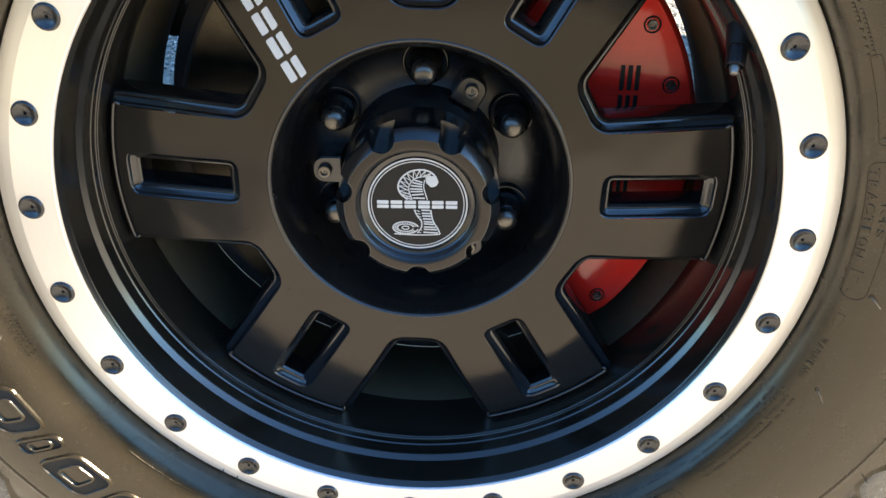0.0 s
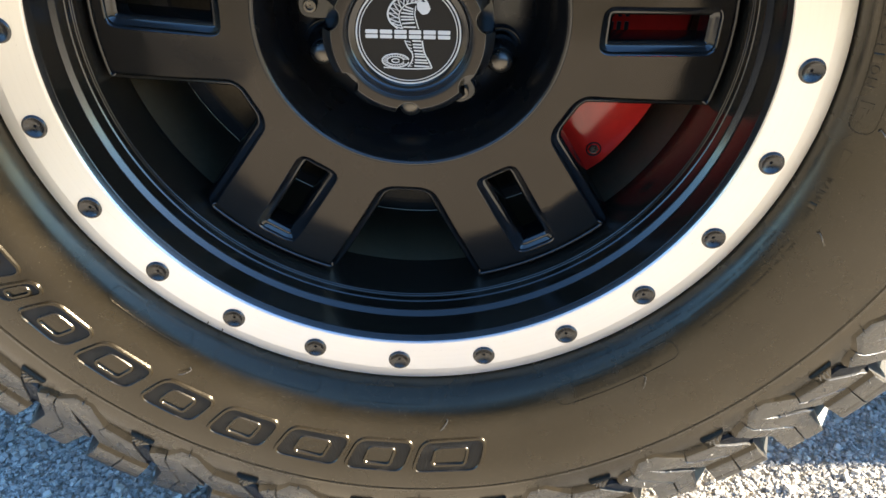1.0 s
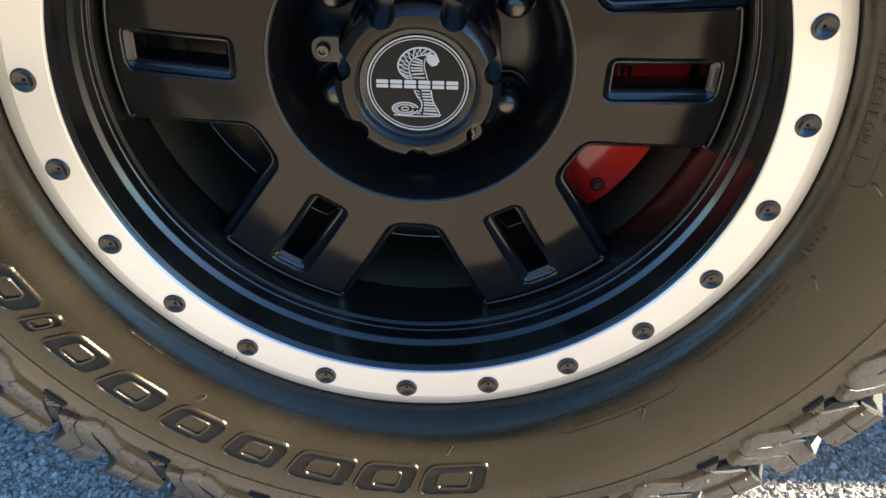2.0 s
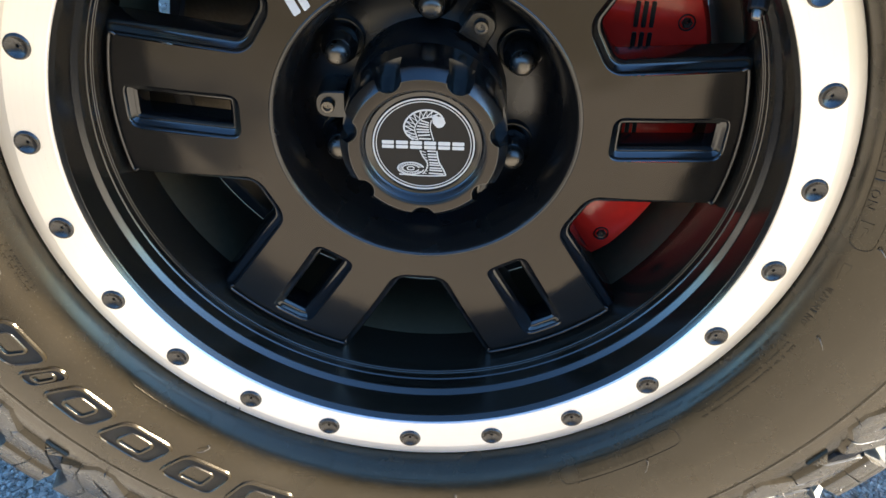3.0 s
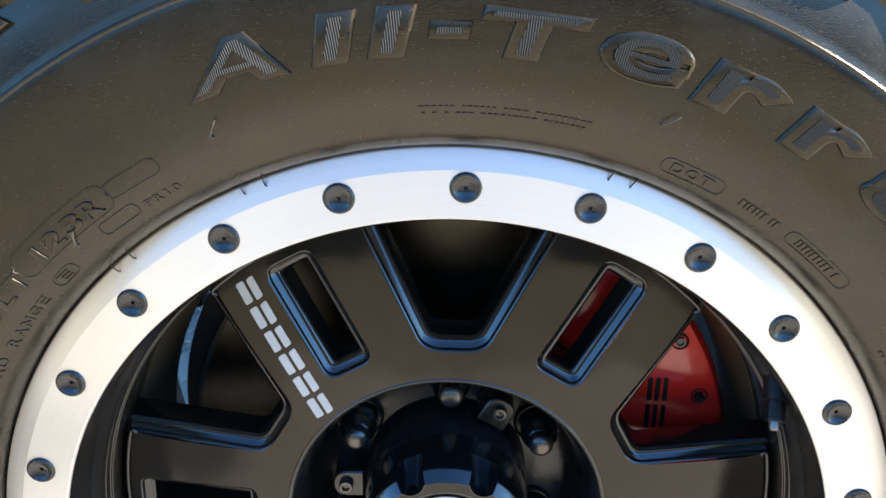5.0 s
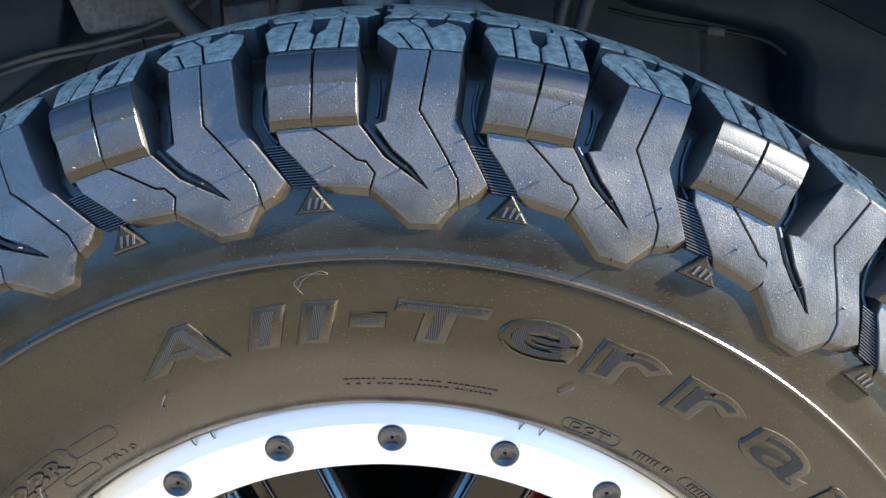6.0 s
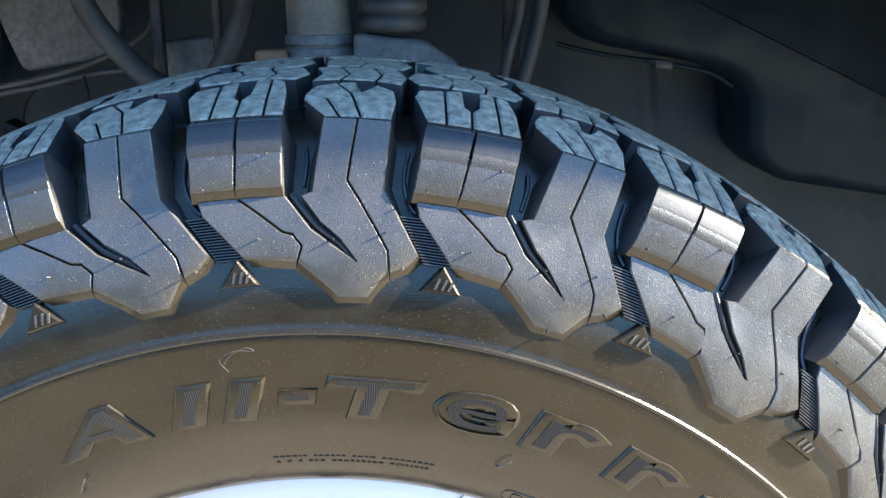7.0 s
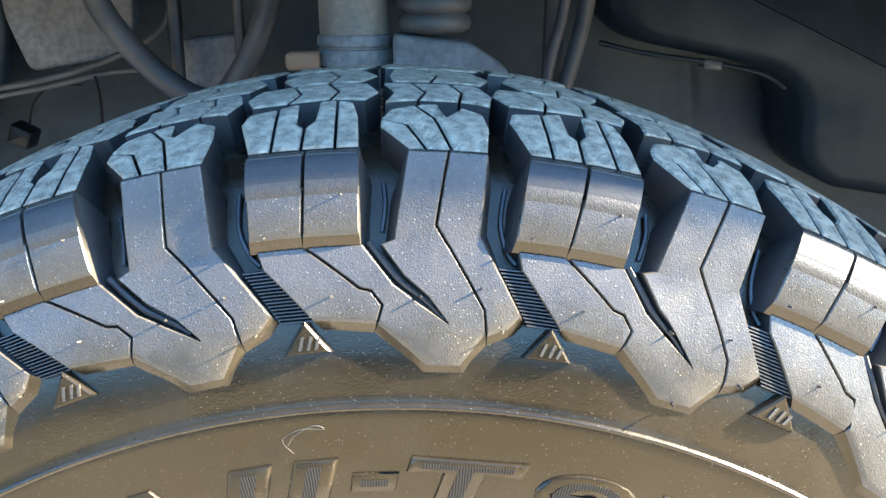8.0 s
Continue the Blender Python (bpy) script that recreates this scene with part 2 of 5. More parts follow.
# ---- mesh helpers ----
ZC = 0.43          # height of the axle
C0 = Vector((0, 0, ZC))


def finish(bm, angle=35.0):
    bmesh.ops.recalc_face_normals(bm, faces=bm.faces)
    limit = radians(angle)
    for f in bm.faces:
        f.smooth = True
    for e in bm.edges:
        e.smooth = len(e.link_faces) == 2 and e.calc_face_angle(0) < limit


def part(name, bm, mat, parent=None, label="", angle=35.0):
    """Links a bmesh as one mesh object under a thing or a part."""
    if angle:
        finish(bm, angle)
    me = bpy.data.meshes.new(name)
    bm.to_mesh(me)
    bm.free()
    me.materials.append(mat)
    ob = new(name, me)
    if parent:
        ob.parent = parent
    if label:
        ob["label"] = label
    return ob


def thing(name, label, category, at=(0, 0, 0), group="", kind=""):
    ob = new(name)
    ob.empty_display_size = 0.02
    ob.location = at
    return tagged(ob, label, category, group, kind)


def P3(r, a, y):
    """Wheel coordinates: radius, angle in degrees, depth along the axle."""
    return Vector((r * math.cos(radians(a)), y, r * math.sin(radians(a))))


def revolve(profile, n=192, bm=None, a0=0.0, a1=360.0):
    """A surface of revolution round the axle from (radius, depth) pairs."""
    bm = bm or bmesh.new()
    closed = abs(a1 - a0 - 360) < 1e-6
    rows = []
    for k in range(n if closed else n + 1):
        a = a0 + (a1 - a0) * k / n
        rows.append([bm.verts.new(P3(r, a, y)) for r, y in profile])
    for k in range(n):
        p, q = rows[k], rows[(k + 1) % len(rows)]
        for i in range(len(profile) - 1):
            bm.faces.new((p[i], p[i + 1], q[i + 1], q[i]))
    return bm


def offset_loop(loop, d):
    """Moves every side of a closed anticlockwise loop outward by d (a number, or one for each side)."""
    n = len(loop)
    ds = d if isinstance(d, (list, tuple)) else [d] * n
    out = []
    for i in range(n):
        p0, p1, p2 = (Vector(loop[j % n]) for j in (i - 1, i, i + 1))
        e1, e2 = (p1 - p0).normalized(), (p2 - p1).normalized()
        n1, n2 = Vector((e1.y, -e1.x)), Vector((e2.y, -e2.x))
        d1, d2 = ds[i - 1], ds[i]
        c = n1.dot(n2)
        if c > 0.995:
            out.append(p1 + (n1 + n2).normalized() * (d1 + d2) / 2)
        else:
            det = n1.x * n2.y - n1.y * n2.x
            x = Vector(((d1 * n2.y - d2 * n1.y) / det, (d2 * n1.x - d1 * n2.x) / det))
            if x.length > 4 * max(abs(d1), abs(d2), 1e-6):
                x = x.normalized() * 4 * max(abs(d1), abs(d2))
            out.append(p1 + x)
    return [(p.x, p.y) for p in out]


def round_loop(loop, radius, steps=5):
    """Rounds the corners of a closed loop."""
    n, out = len(loop), []
    for i in range(n):
        p0, p1, p2 = (Vector(loop[j % n]) for j in (i - 1, i, i + 1))
        rr = radius[i] if isinstance(radius, (list, tuple)) else radius
        a, b = (p0 - p1), (p2 - p1)
        k = min(rr, a.length * 0.49, b.length * 0.49)
        s, e = p1 + a.normalized() * k, p1 + b.normalized() * k
        for j in range(steps + 1):
            t = j / steps
            q = s * (1 - t) ** 2 + p1 * 2 * t * (1 - t) + e * t * t
            out.append((q.x, q.y))
    return out


def box(bm, lo, hi, m=None):
    res = bmesh.ops.create_cube(bm, size=1)
    size = [h - l for l, h in zip(lo, hi)]
    mid = [(h + l) / 2 for l, h in zip(lo, hi)]
    bmesh.ops.scale(bm, verts=res["verts"], vec=size)
    bmesh.ops.translate(bm, verts=res["verts"], vec=mid)
    if m:
        bmesh.ops.transform(bm, matrix=m, verts=res["verts"])
    return res["verts"]


def bevel_all(bm, w, seg=2):
    bmesh.ops.bevel(bm, geom=list(bm.edges), offset=w, segments=seg, affect="EDGES", profile=0.5, clamp_overlap=True)


def tube(points, radius, n=12, bm=None, caps=True):
    """A round tube along points, smoothed by a spline."""
    bm = bm or bmesh.new()
    pts = [Vector(p) for p in points]
    fine = []
    for i in range(len(pts) - 1):
        p0, p1, p2, p3 = pts[max(i - 1, 0)], pts[i], pts[i + 1], pts[min(i + 2, len(pts) - 1)]
        for k in range(8):
            t = k / 8
            fine.append(0.5 * (2 * p1 + (p2 - p0) * t + (2 * p0 - 5 * p1 + 4 * p2 - p3) * t * t + (3 * p1 - p0 - 3 * p2 + p3) * t ** 3))
    fine.append(pts[-1])
    rows = []
    side = None
    for i, p in enumerate(fine):
        d = (fine[min(i + 1, len(fine) - 1)] - fine[max(i - 1, 0)]).normalized()
        side = d.orthogonal().normalized() if side is None else (side - d * side.dot(d)).normalized()
        up = d.cross(side)
        rr = radius(i / (len(fine) - 1)) if callable(radius) else radius
        rows.append([bm.verts.new(p + (side * math.cos(2 * math.pi * k / n) + up * math.sin(2 * math.pi * k / n)) * rr) for k in range(n)])
    for p, q in zip(rows, rows[1:]):
        for k in range(n):
            bm.faces.new((p[k], p[(k + 1) % n], q[(k + 1) % n], q[k]))
    if caps:
        bm.faces.new(rows[0])
        bm.faces.new(rows[-1][::-1])
    return bm


# ---- ground ----
def build_ground():
    bm = bmesh.new()
    bmesh.ops.create_grid(bm, x_segments=40, y_segments=40, size=400)
    tagged(part("ground", bm, M_GROUND, None, "pale crushed gravel ground, partly in the truck's shadow", 0), category="ground", kind="structure")
    rng = np.random.default_rng(4)
    cube = np.array([(-1, -1, -1), (1, -1, -1), (1, 1, -1), (-1, 1, -1), (-1, -1, 1), (1, -1, 1), (1, 1, 1), (-1, 1, 1)]) * 0.75
    quads = np.array([(0, 3, 2, 1), (4, 5, 6, 7), (0, 1, 5, 4), (1, 2, 6, 5), (2, 3, 7, 6), (3, 0, 4, 7)])
    verts, faces, base = [], [], 0
    # x from and to, y from and to, how many chips, their half size
    for x0, x1, y0, y1, count, size in ((-0.62, -0.10, -0.08, 0.42, 52000, 0.00155), (0.12, 0.68, -0.08, 0.42, 54000, 0.00155), (-0.62, -0.10, -0.08, 0.42, 2600, 0.0026), (0.12, 0.68, -0.08, 0.42, 2600, 0.0026),
                                        (-0.9, 0.9, 0.42, 2.4, 16000, 0.0042)):
        sz = size * (0.55 + 0.9 * rng.random((count, 1, 1)) ** 1.5)
        v = cube[None] * (1 + 0.75 * (rng.random((count, 8, 3)) - 0.5)) * sz * (np.array([0.8, 0.8, 0.5]) + rng.random((count, 1, 3)) * np.array([0.7, 0.4, 0.35]))
        for ax in range(3):
            t = (rng.random(count) - 0.5) * (6.28 if ax == 2 else 1.0)
            c, sn = np.cos(t)[:, None], np.sin(t)[:, None]
            i, j = ((1, 2), (2, 0), (0, 1))[ax]
            vi, vj = v[:, :, i].copy(), v[:, :, j].copy()
            v[:, :, i], v[:, :, j] = vi * c - vj * sn, vi * sn + vj * c
        v[:, :, 0] += x0 + (x1 - x0) * rng.random((count, 1))
        v[:, :, 1] += y0 + (y1 - y0) * rng.random((count, 1))
        v[:, :, 2] += sz[:, :, 0] * (0.1 + 1.5 * rng.random((count, 1)))
        verts.append(v.reshape(-1, 3))
        faces.append((quads[None] + 8 * np.arange(count)[:, None, None] + base).reshape(-1, 4))
        base += 8 * count
    me = bpy.data.meshes.new("gravel")
    me.from_pydata(np.concatenate(verts).tolist(), [], np.concatenate(faces).tolist())
    me.materials.append(M_STONE)
    tagged(new("gravel", me), "loose pale angular gravel chips on the ground", "gravel", kind="stuff")


build_ground()


def build_far_ground():
    """Plain brown ground added beyond the gravel to tint and darken reflections, its only view."""
    bm = bmesh.new()
    box(bm, (-30, -14.0, 0.0), (30, -1.15, 0.006))
    tagged(part("road", bm, M_FAR_GROUND), "plain brown ground added out of view to tint reflections", "road", kind="structure")


build_far_ground()


def build_shadow_strip():
    """A strip along the gravel with a shadow's darkness as its colour, seen only in reflections."""
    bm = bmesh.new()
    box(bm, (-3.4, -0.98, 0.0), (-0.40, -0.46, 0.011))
    tagged(part("pavement", bm, M_SHADOW_STRIP), "dark strip added on the ground in place of a shadow", "pavement", kind="structure")


build_shadow_strip()


def build_backdrop():
    """A plain dark wall added out of view, so that reflections darken near the horizon."""
    bm = bmesh.new()
    box(bm, (-40, -11.0, 0.0), (14, -10.7, 3.2))
    tagged(part("backdrop_wall", bm, M_BACKDROP), "plain dark wall added out of view to darken reflections", "wall", kind="structure")


build_backdrop()


# ---- alloy wheel ----
WROT = -1.6        # how far the wheel has rolled from upright, degrees
ALLOY = thing("alloy_wheel", "satin black six-spoke alloy wheel with a bolted silver trim ring", "wheel", C0)


def face_y(r):
    d = max(0.0, r - 0.0955)
    return 0.046 + 0.04 * d + 7.3 * d ** 3


def rot2(p, a):
    c, s = math.cos(radians(a)), math.sin(radians(a))
    return (p[0] * c - p[1] * s, p[0] * s + p[1] * c)


def spoke_disc():
    # star outline, anticlockwise: spoke end arc, then the window's two sides and inner edge
    loop, n = [], 13
    for k in range(6):
        a = 60 * k + WROT
        loop += [rot2((0.2, 0), a - 13.3 + 26.6 * j / 8) for j in range(9)]
        loop += [rot2((rho, t), a + 30) for t, rho in ((-0.0195, 0.1185), (-0.0115, 0.1145), (0.0115, 0.1145), (0.0195, 0.1185))]
    loop = round_loop(loop, [0.004 if i % n in (0, 8) else (0.005 if i % n >= 9 else 0.001) for i in range(len(loop))], 4)
    slot = [(0.1155, -0.0155), (0.1905, -0.0155), (0.1905, 0.0155), (0.1155, 0.0155)]
    slots = []
    for k in range(6):
        s = [rot2(p, 60 * k + WROT) for p in round_loop(slot, 0.0085, 6)]
        slots.append(s)
    hub = [rot2((0.0955, 0), 360 * i / 96) for i in range(96)]
    bm = bmesh.new()

    def ring(pts, dy):
        out = []
        for x, z in pts:
            out.append(bm.verts.new((x, face_y(math.hypot(x, z)) + dy, z)))
        return out

    def strip(a, b):
        m = len(a)
        for i in range(m):
            bm.faces.new((a[i], a[(i + 1) % m], b[(i + 1) % m], b[i]))

    edges = []
    tops = []
    for pts in [loop, hub] + slots:
        v = ring(pts, 0)
        tops.append(v)
        for i in range(len(v)):
            edges.append(bm.edges.new((v[i], v[(i + 1) % len(v)])))
    bmesh.ops.triangle_fill(bm, use_beauty=True, use_dissolve=False, edges=edges)
    for ax in (0, 2):
        for k in range(-25, 26):
            co, no = [0, 0, 0], [0, 0, 0]
            co[ax], no[ax] = k * 0.008 + 0.0013, 1
            fs = [f for f in bm.faces]
            bmesh.ops.bisect_plane(bm, geom=fs + list({e for f in fs for e in f.edges}) + list({v for f in fs for v in f.verts}), dist=1e-6, plane_co=co, plane_no=no)
    for v in bm.verts:
        v.co.y = face_y(math.hypot(v.co.x, v.co.z))
    # the bevelled steps round each opening, on their own rings just under the face's edge
    steps = ((0.0, 0.0), (0.0007, 0.0004), (0.0013, 0.0012), (0.0017, 0.0024), (0.0038, 0.0044), (0.0046, 0.0049), (0.0056, 0.0051), (0.0071, 0.0066), (0.0075, 0.0076), (0.0078, 0.025))
    for pts, sign in [(loop, 1)] + [(s, -1) for s in slots]:
        edge = bmesh.new()
        prev = None
        for d, dy in steps:
            cur = [edge.verts.new((x, face_y(math.hypot(x, z)) + dy, z)) for x, z in offset_loop(pts, sign * d)]
            if prev:
                for i in range(len(cur)):
                    j = (i + 1) % len(cur)
                    edge.faces.new((prev[i], prev[j], cur[j], cur[i]))
            prev = cur
        part("outer_bevel" if sign > 0 else "slot_bevel", edge, M_BEVEL, ALLOY, "gloss black stepped edge", 26)
    bmesh.ops.remove_doubles(bm, verts=bm.verts, dist=2e-5)
    part("spoke_disc", bm, M_BLACK, ALLOY, "satin black cast spokes with bevelled windows", 26)


spoke_disc()


def spoke_lips():
    """A fine raised lip along the outer end of each spoke, turned in at both corners."""
    for k in range(6):
        a = 60 * k + WROT
        pts = [P3(0.1948, a - 13.7, face_y(0.1948) - 0.0002), P3(0.1972, a - 14.0, face_y(0.1972) - 0.0012)]
        pts += [P3(0.1985, a - 13.4 + 26.8 * j / 8, face_y(0.1985) - 0.0014) for j in range(9)]
        pts += [P3(0.1972, a + 14.0, face_y(0.1972) - 0.0012), P3(0.1948, a + 13.7, face_y(0.1948) - 0.0002)]
        part("spoke_lip", tube(pts, 0.0013, 8), M_BEVEL, ALLOY, "fine raised lip at the spoke's end", 60)


spoke_lips()

# barrel, hub pocket
part("barrel", revolve([(0.2121, 0.0012), (0.2118, 0.0016), (0.2106, 0.0046), (0.2101, 0.0054), (0.2099, 0.0070), (0.2093, 0.0252), (0.2091, 0.0256), (0.2064, 0.0284),
                        (0.2061, 0.0290), (0.2060, 0.0300), (0.2058, 0.0380), (0.2056, 0.0383), (0.2051, 0.0388), (0.2050, 0.0392), (0.2048, 0.0428), (0.2046, 0.0433),
                        (0.2041, 0.0436), (0.2039, 0.0441), (0.2037, 0.0446), (0.2033, 0.0449), (0.2031, 0.0455), (0.2028, 0.0870), (0.2050, 0.0880), (0.2185, 0.01)], 256), M_BARREL, ALLOY, "gloss black stepped inner barrel", 24)
part("drop_centre", revolve([(0.2040, 0.0874), (0.2027, 0.0872), (0.2022, 0.0880), (0.1985, 0.098), (0.195, 0.11), (0.195, 0.148), (0.206, 0.165), (0.2195, 0.185), (0.2235, 0.232), (0.2245, 0.238), (0.2290, 0.238),
                        (0.2295, 0.230), (0.2280, 0.185), (0.222, 0.1)], 192), M_INNER, ALLOY, "dusty brown-black inner drop of the barrel", 24)
part("hub_pocket", revolve([(0.0956, 0.0460), (0.0953, 0.0461), (0.0948, 0.0466), (0.0938, 0.0482), (0.0922, 0.0512), (0.0903, 0.0556), (0.0884, 0.0612), (0.0868, 0.0680)], 160), M_POCKET, ALLOY, "deep black bowl round the lug nuts", 60)
part("pocket_rim", revolve([(0.0978, 0.0462), (0.0974, 0.0457), (0.0968, 0.0455), (0.0961, 0.0456), (0.0956, 0.0460), (0.0952, 0.0466)], 160), M_BEVEL, ALLOY, "fine raised lip round the hub bowl", 60)
part("hub_floor", revolve([(0.0868, 0.0680), (0.0856, 0.0760), (0.0846, 0.0840), (0.0835, 0.0900), (0.0815, 0.0950), (0.0785, 0.0985), (0.0740, 0.1010), (0.0690, 0.1024), (0.0640, 0.1030), (0.0580, 0.1026), (0.0520, 0.1010)], 144), M_SHADE, ALLOY, "satin black floor of the hub bowl", 60)
part("back_plate", revolve([(0.1105, 0.085), (0.108, 0.0800), (0.0960, 0.0790)], 96), M_BLACK, ALLOY)

# silver trim ring, with a sunk seat for each of its bolts
BOLT_R, BOLT_STEP = 0.2285, 15.0


def bolt_angle(k):
    return -90 + BOLT_STEP * (k - 8.117)


def trim_ring():
    bm = revolve([(0.2122, 0.010), (0.2122, 0.0012), (0.2127, 0.0004), (0.2135, 0.0), (0.2170, 0.0), (0.2202, 0.0)], 256)
    revolve([(0.2367, 0.0), (0.2410, 0.0012), (0.2455, 0.0025), (0.2468, 0.0031), (0.2475, 0.0042), (0.2477, 0.007), (0.2477, 0.014)], 256, bm)
    half, lo, hi, hole = radians(BOLT_STEP / 2), 0.2202 - BOLT_R, 0.2367 - BOLT_R, 0.0075
    up, down = math.atan2(hi, half * BOLT_R), math.atan2(lo, half * BOLT_R)
    turns = sorted([2 * math.pi * (i + 0.5) / 90 - math.pi for i in range(90)] + [up, math.pi - up, down, -math.pi - down])
    n = len(turns)
    for k in range(24):
        rows = [[], [], []]
        for turn in turns:
            c, sn = math.cos(turn), math.sin(turn)
            # from the bolt's seat out to the edge of its sector
            reach = min((half * BOLT_R / abs(c)) if abs(c) > 1e-6 else 9, (hi / sn) if sn > 1e-6 else 9, (lo / sn) if sn < -1e-6 else 9)
            for row, d in zip(rows, (hole, min(hole * 1.06, reach), reach)):
                row.append(bm.verts.new(P3(BOLT_R + d * sn, bolt_angle(k) + math.degrees(d * c / BOLT_R), 0.0)))
        for p, q in zip(rows, rows[1:]):
            for i in range(n):
                bm.faces.new((p[i], q[i], q[(i + 1) % n], p[(i + 1) % n]))
    bmesh.ops.recalc_face_normals(bm, faces=bm.faces)
    flat = [f for f in bm.faces if all(abs(v.co.y) < 1e-6 for v in f.verts)]
    for f in flat:
        f.normal_update()
        if f.normal.y > 0:
            f.normal_flip()
    part("trim_ring", bm, M_ALU, ALLOY, "turned bare aluminium trim ring", 13)


trim_ring()


def ring_bolts():
    dish = [(0.0057 * u, -0.0011 + 0.0019 * (1 - u * u)) for u in (1.0, 0.92, 0.82, 0.7, 0.58, 0.45, 0.3, 0.18)]
    socket = [(0.0009, 0.0022), (0.0002, 0.0022)]
    bm = revolve([(0.0076, 0.0006), (0.0077, -0.0001), (0.0076, -0.0005), (0.0074, -0.0009), (0.0070, -0.0013), (0.0065, -0.0015), (0.0061, -0.0014)] + dish + socket, 40)
    bm.faces.new([v for v in bm.verts if math.hypot(v.co.x, v.co.z) < 0.0003][::-1])
    first = part("ring_bolt", bm, M_BOLT, ALLOY, "black dished round-head bolt", 60)
    for k in range(24):
        ob = first if k == 0 else new("ring_bolt", first.data)
        ob.parent = ALLOY
        ob["label"] = "black dished round-head bolt"
        ob.location = P3(BOLT_R, bolt_angle(k), 0)
        ob.rotation_euler = (0, 0.7 * k, 0)


ring_bolts()


# ---- lug nuts ----
def lug_nuts():
    for k in range(6):
        a = 90 + WROT + 60 * k
        nut = thing("lug_nut", "black spline-drive lug nut seated in the wheel's hub", "lug nut", C0 + P3(0.0675, a, 0.1030), "lug nuts")
        n = 48
        def turned(prof, splined):
            bm = bmesh.new()
            rows = []
            for i, (r, y) in enumerate(prof):
                rows.append([bm.verts.new(P3(r - (0.0003 if i in splined and (j // 2) % 2 else 0), 360 * j / n, y)) for j in range(n)])
            for p, q in zip(rows, rows[1:]):
                for j in range(n):
                    bm.faces.new((p[j], p[(j + 1) % n], q[(j + 1) % n], q[j]))
            if prof[-1][0] < 0.004:
                bm.faces.new(rows[-1])
            return bm

        body = part("nut_body", turned([(0.0118, 0.0), (0.0118, -0.0150), (0.0112, -0.0172), (0.0098, -0.0182), (0.0094, -0.0210), (0.0077, -0.0224)], (3, 4)), M_BEVEL, nut, "gloss black nut body", 50)
        part("nut_tip", turned([(0.0077, -0.0223), (0.0079, -0.0228), (0.0079, -0.0262), (0.0076, -0.0275), (0.0070, -0.0288), (0.0067, -0.0291), (0.0060, -0.0300), (0.0046, -0.0309), (0.0030, -0.0314), (0.0015, -0.0316)], ()),
             M_LUG, nut, "worn metal dome", 40)
        # the counterbore that the nut sits in
        ring = revolve([(0.0136, 0.0), (0.0138, -0.0040), (0.0141, -0.0045), (0.0147, -0.0044), (0.0152, -0.0036), (0.0162, 0.0)], 40)
        part("nut_seat", ring, M_POCKET, nut, "dark counterbore rim", 40)


lug_nuts()


# ---- cap mounting tabs with screws ----
def mounting_tabs():
    for a in (60.2, 180.0, 300.0):
        tab = thing("mounting_tab", "small black bracket with a socket screw holding the hub cap", "bracket", C0 + P3(0.065, a, 0.1030), "cap brackets")
        tab.rotation_euler = (0, radians(-a), 0)
        bm = bmesh.new()
        out = round_loop([(-0.0115, -0.0095), (0.0085, -0.0095), (0.0085, 0.0095), (-0.0115, 0.0095)], [0.001, 0.0095, 0.0095, 0.001], 6)
        lo = [bm.verts.new((x, 0.0, z)) for x, z in out]
        mi = [bm.verts.new((x, -0.0260, z)) for x, z in out]
        hi = [bm.verts.new((x, -0.0270, z)) for x, z in offset_loop(out, -0.001)]
        for p, q in ((lo, mi), (mi, hi)):
            for i in range(len(p)):
                bm.faces.new((p[i], p[(i + 1) % len(p)], q[(i + 1) % len(p)], q[i]))
        bm.faces.new(hi)
        part("tab_body", bm, M_POCKET, tab)
        bm = revolve([(0.0046, -0.0268), (0.0046, -0.0300), (0.0040, -0.0310), (0.0026, -0.0311), (0.0024, -0.0290), (0.0004, -0.0288)], 24)
        part("socket_screw", bm, M_LUG, tab, "dark steel socket screw")


mounting_tabs()


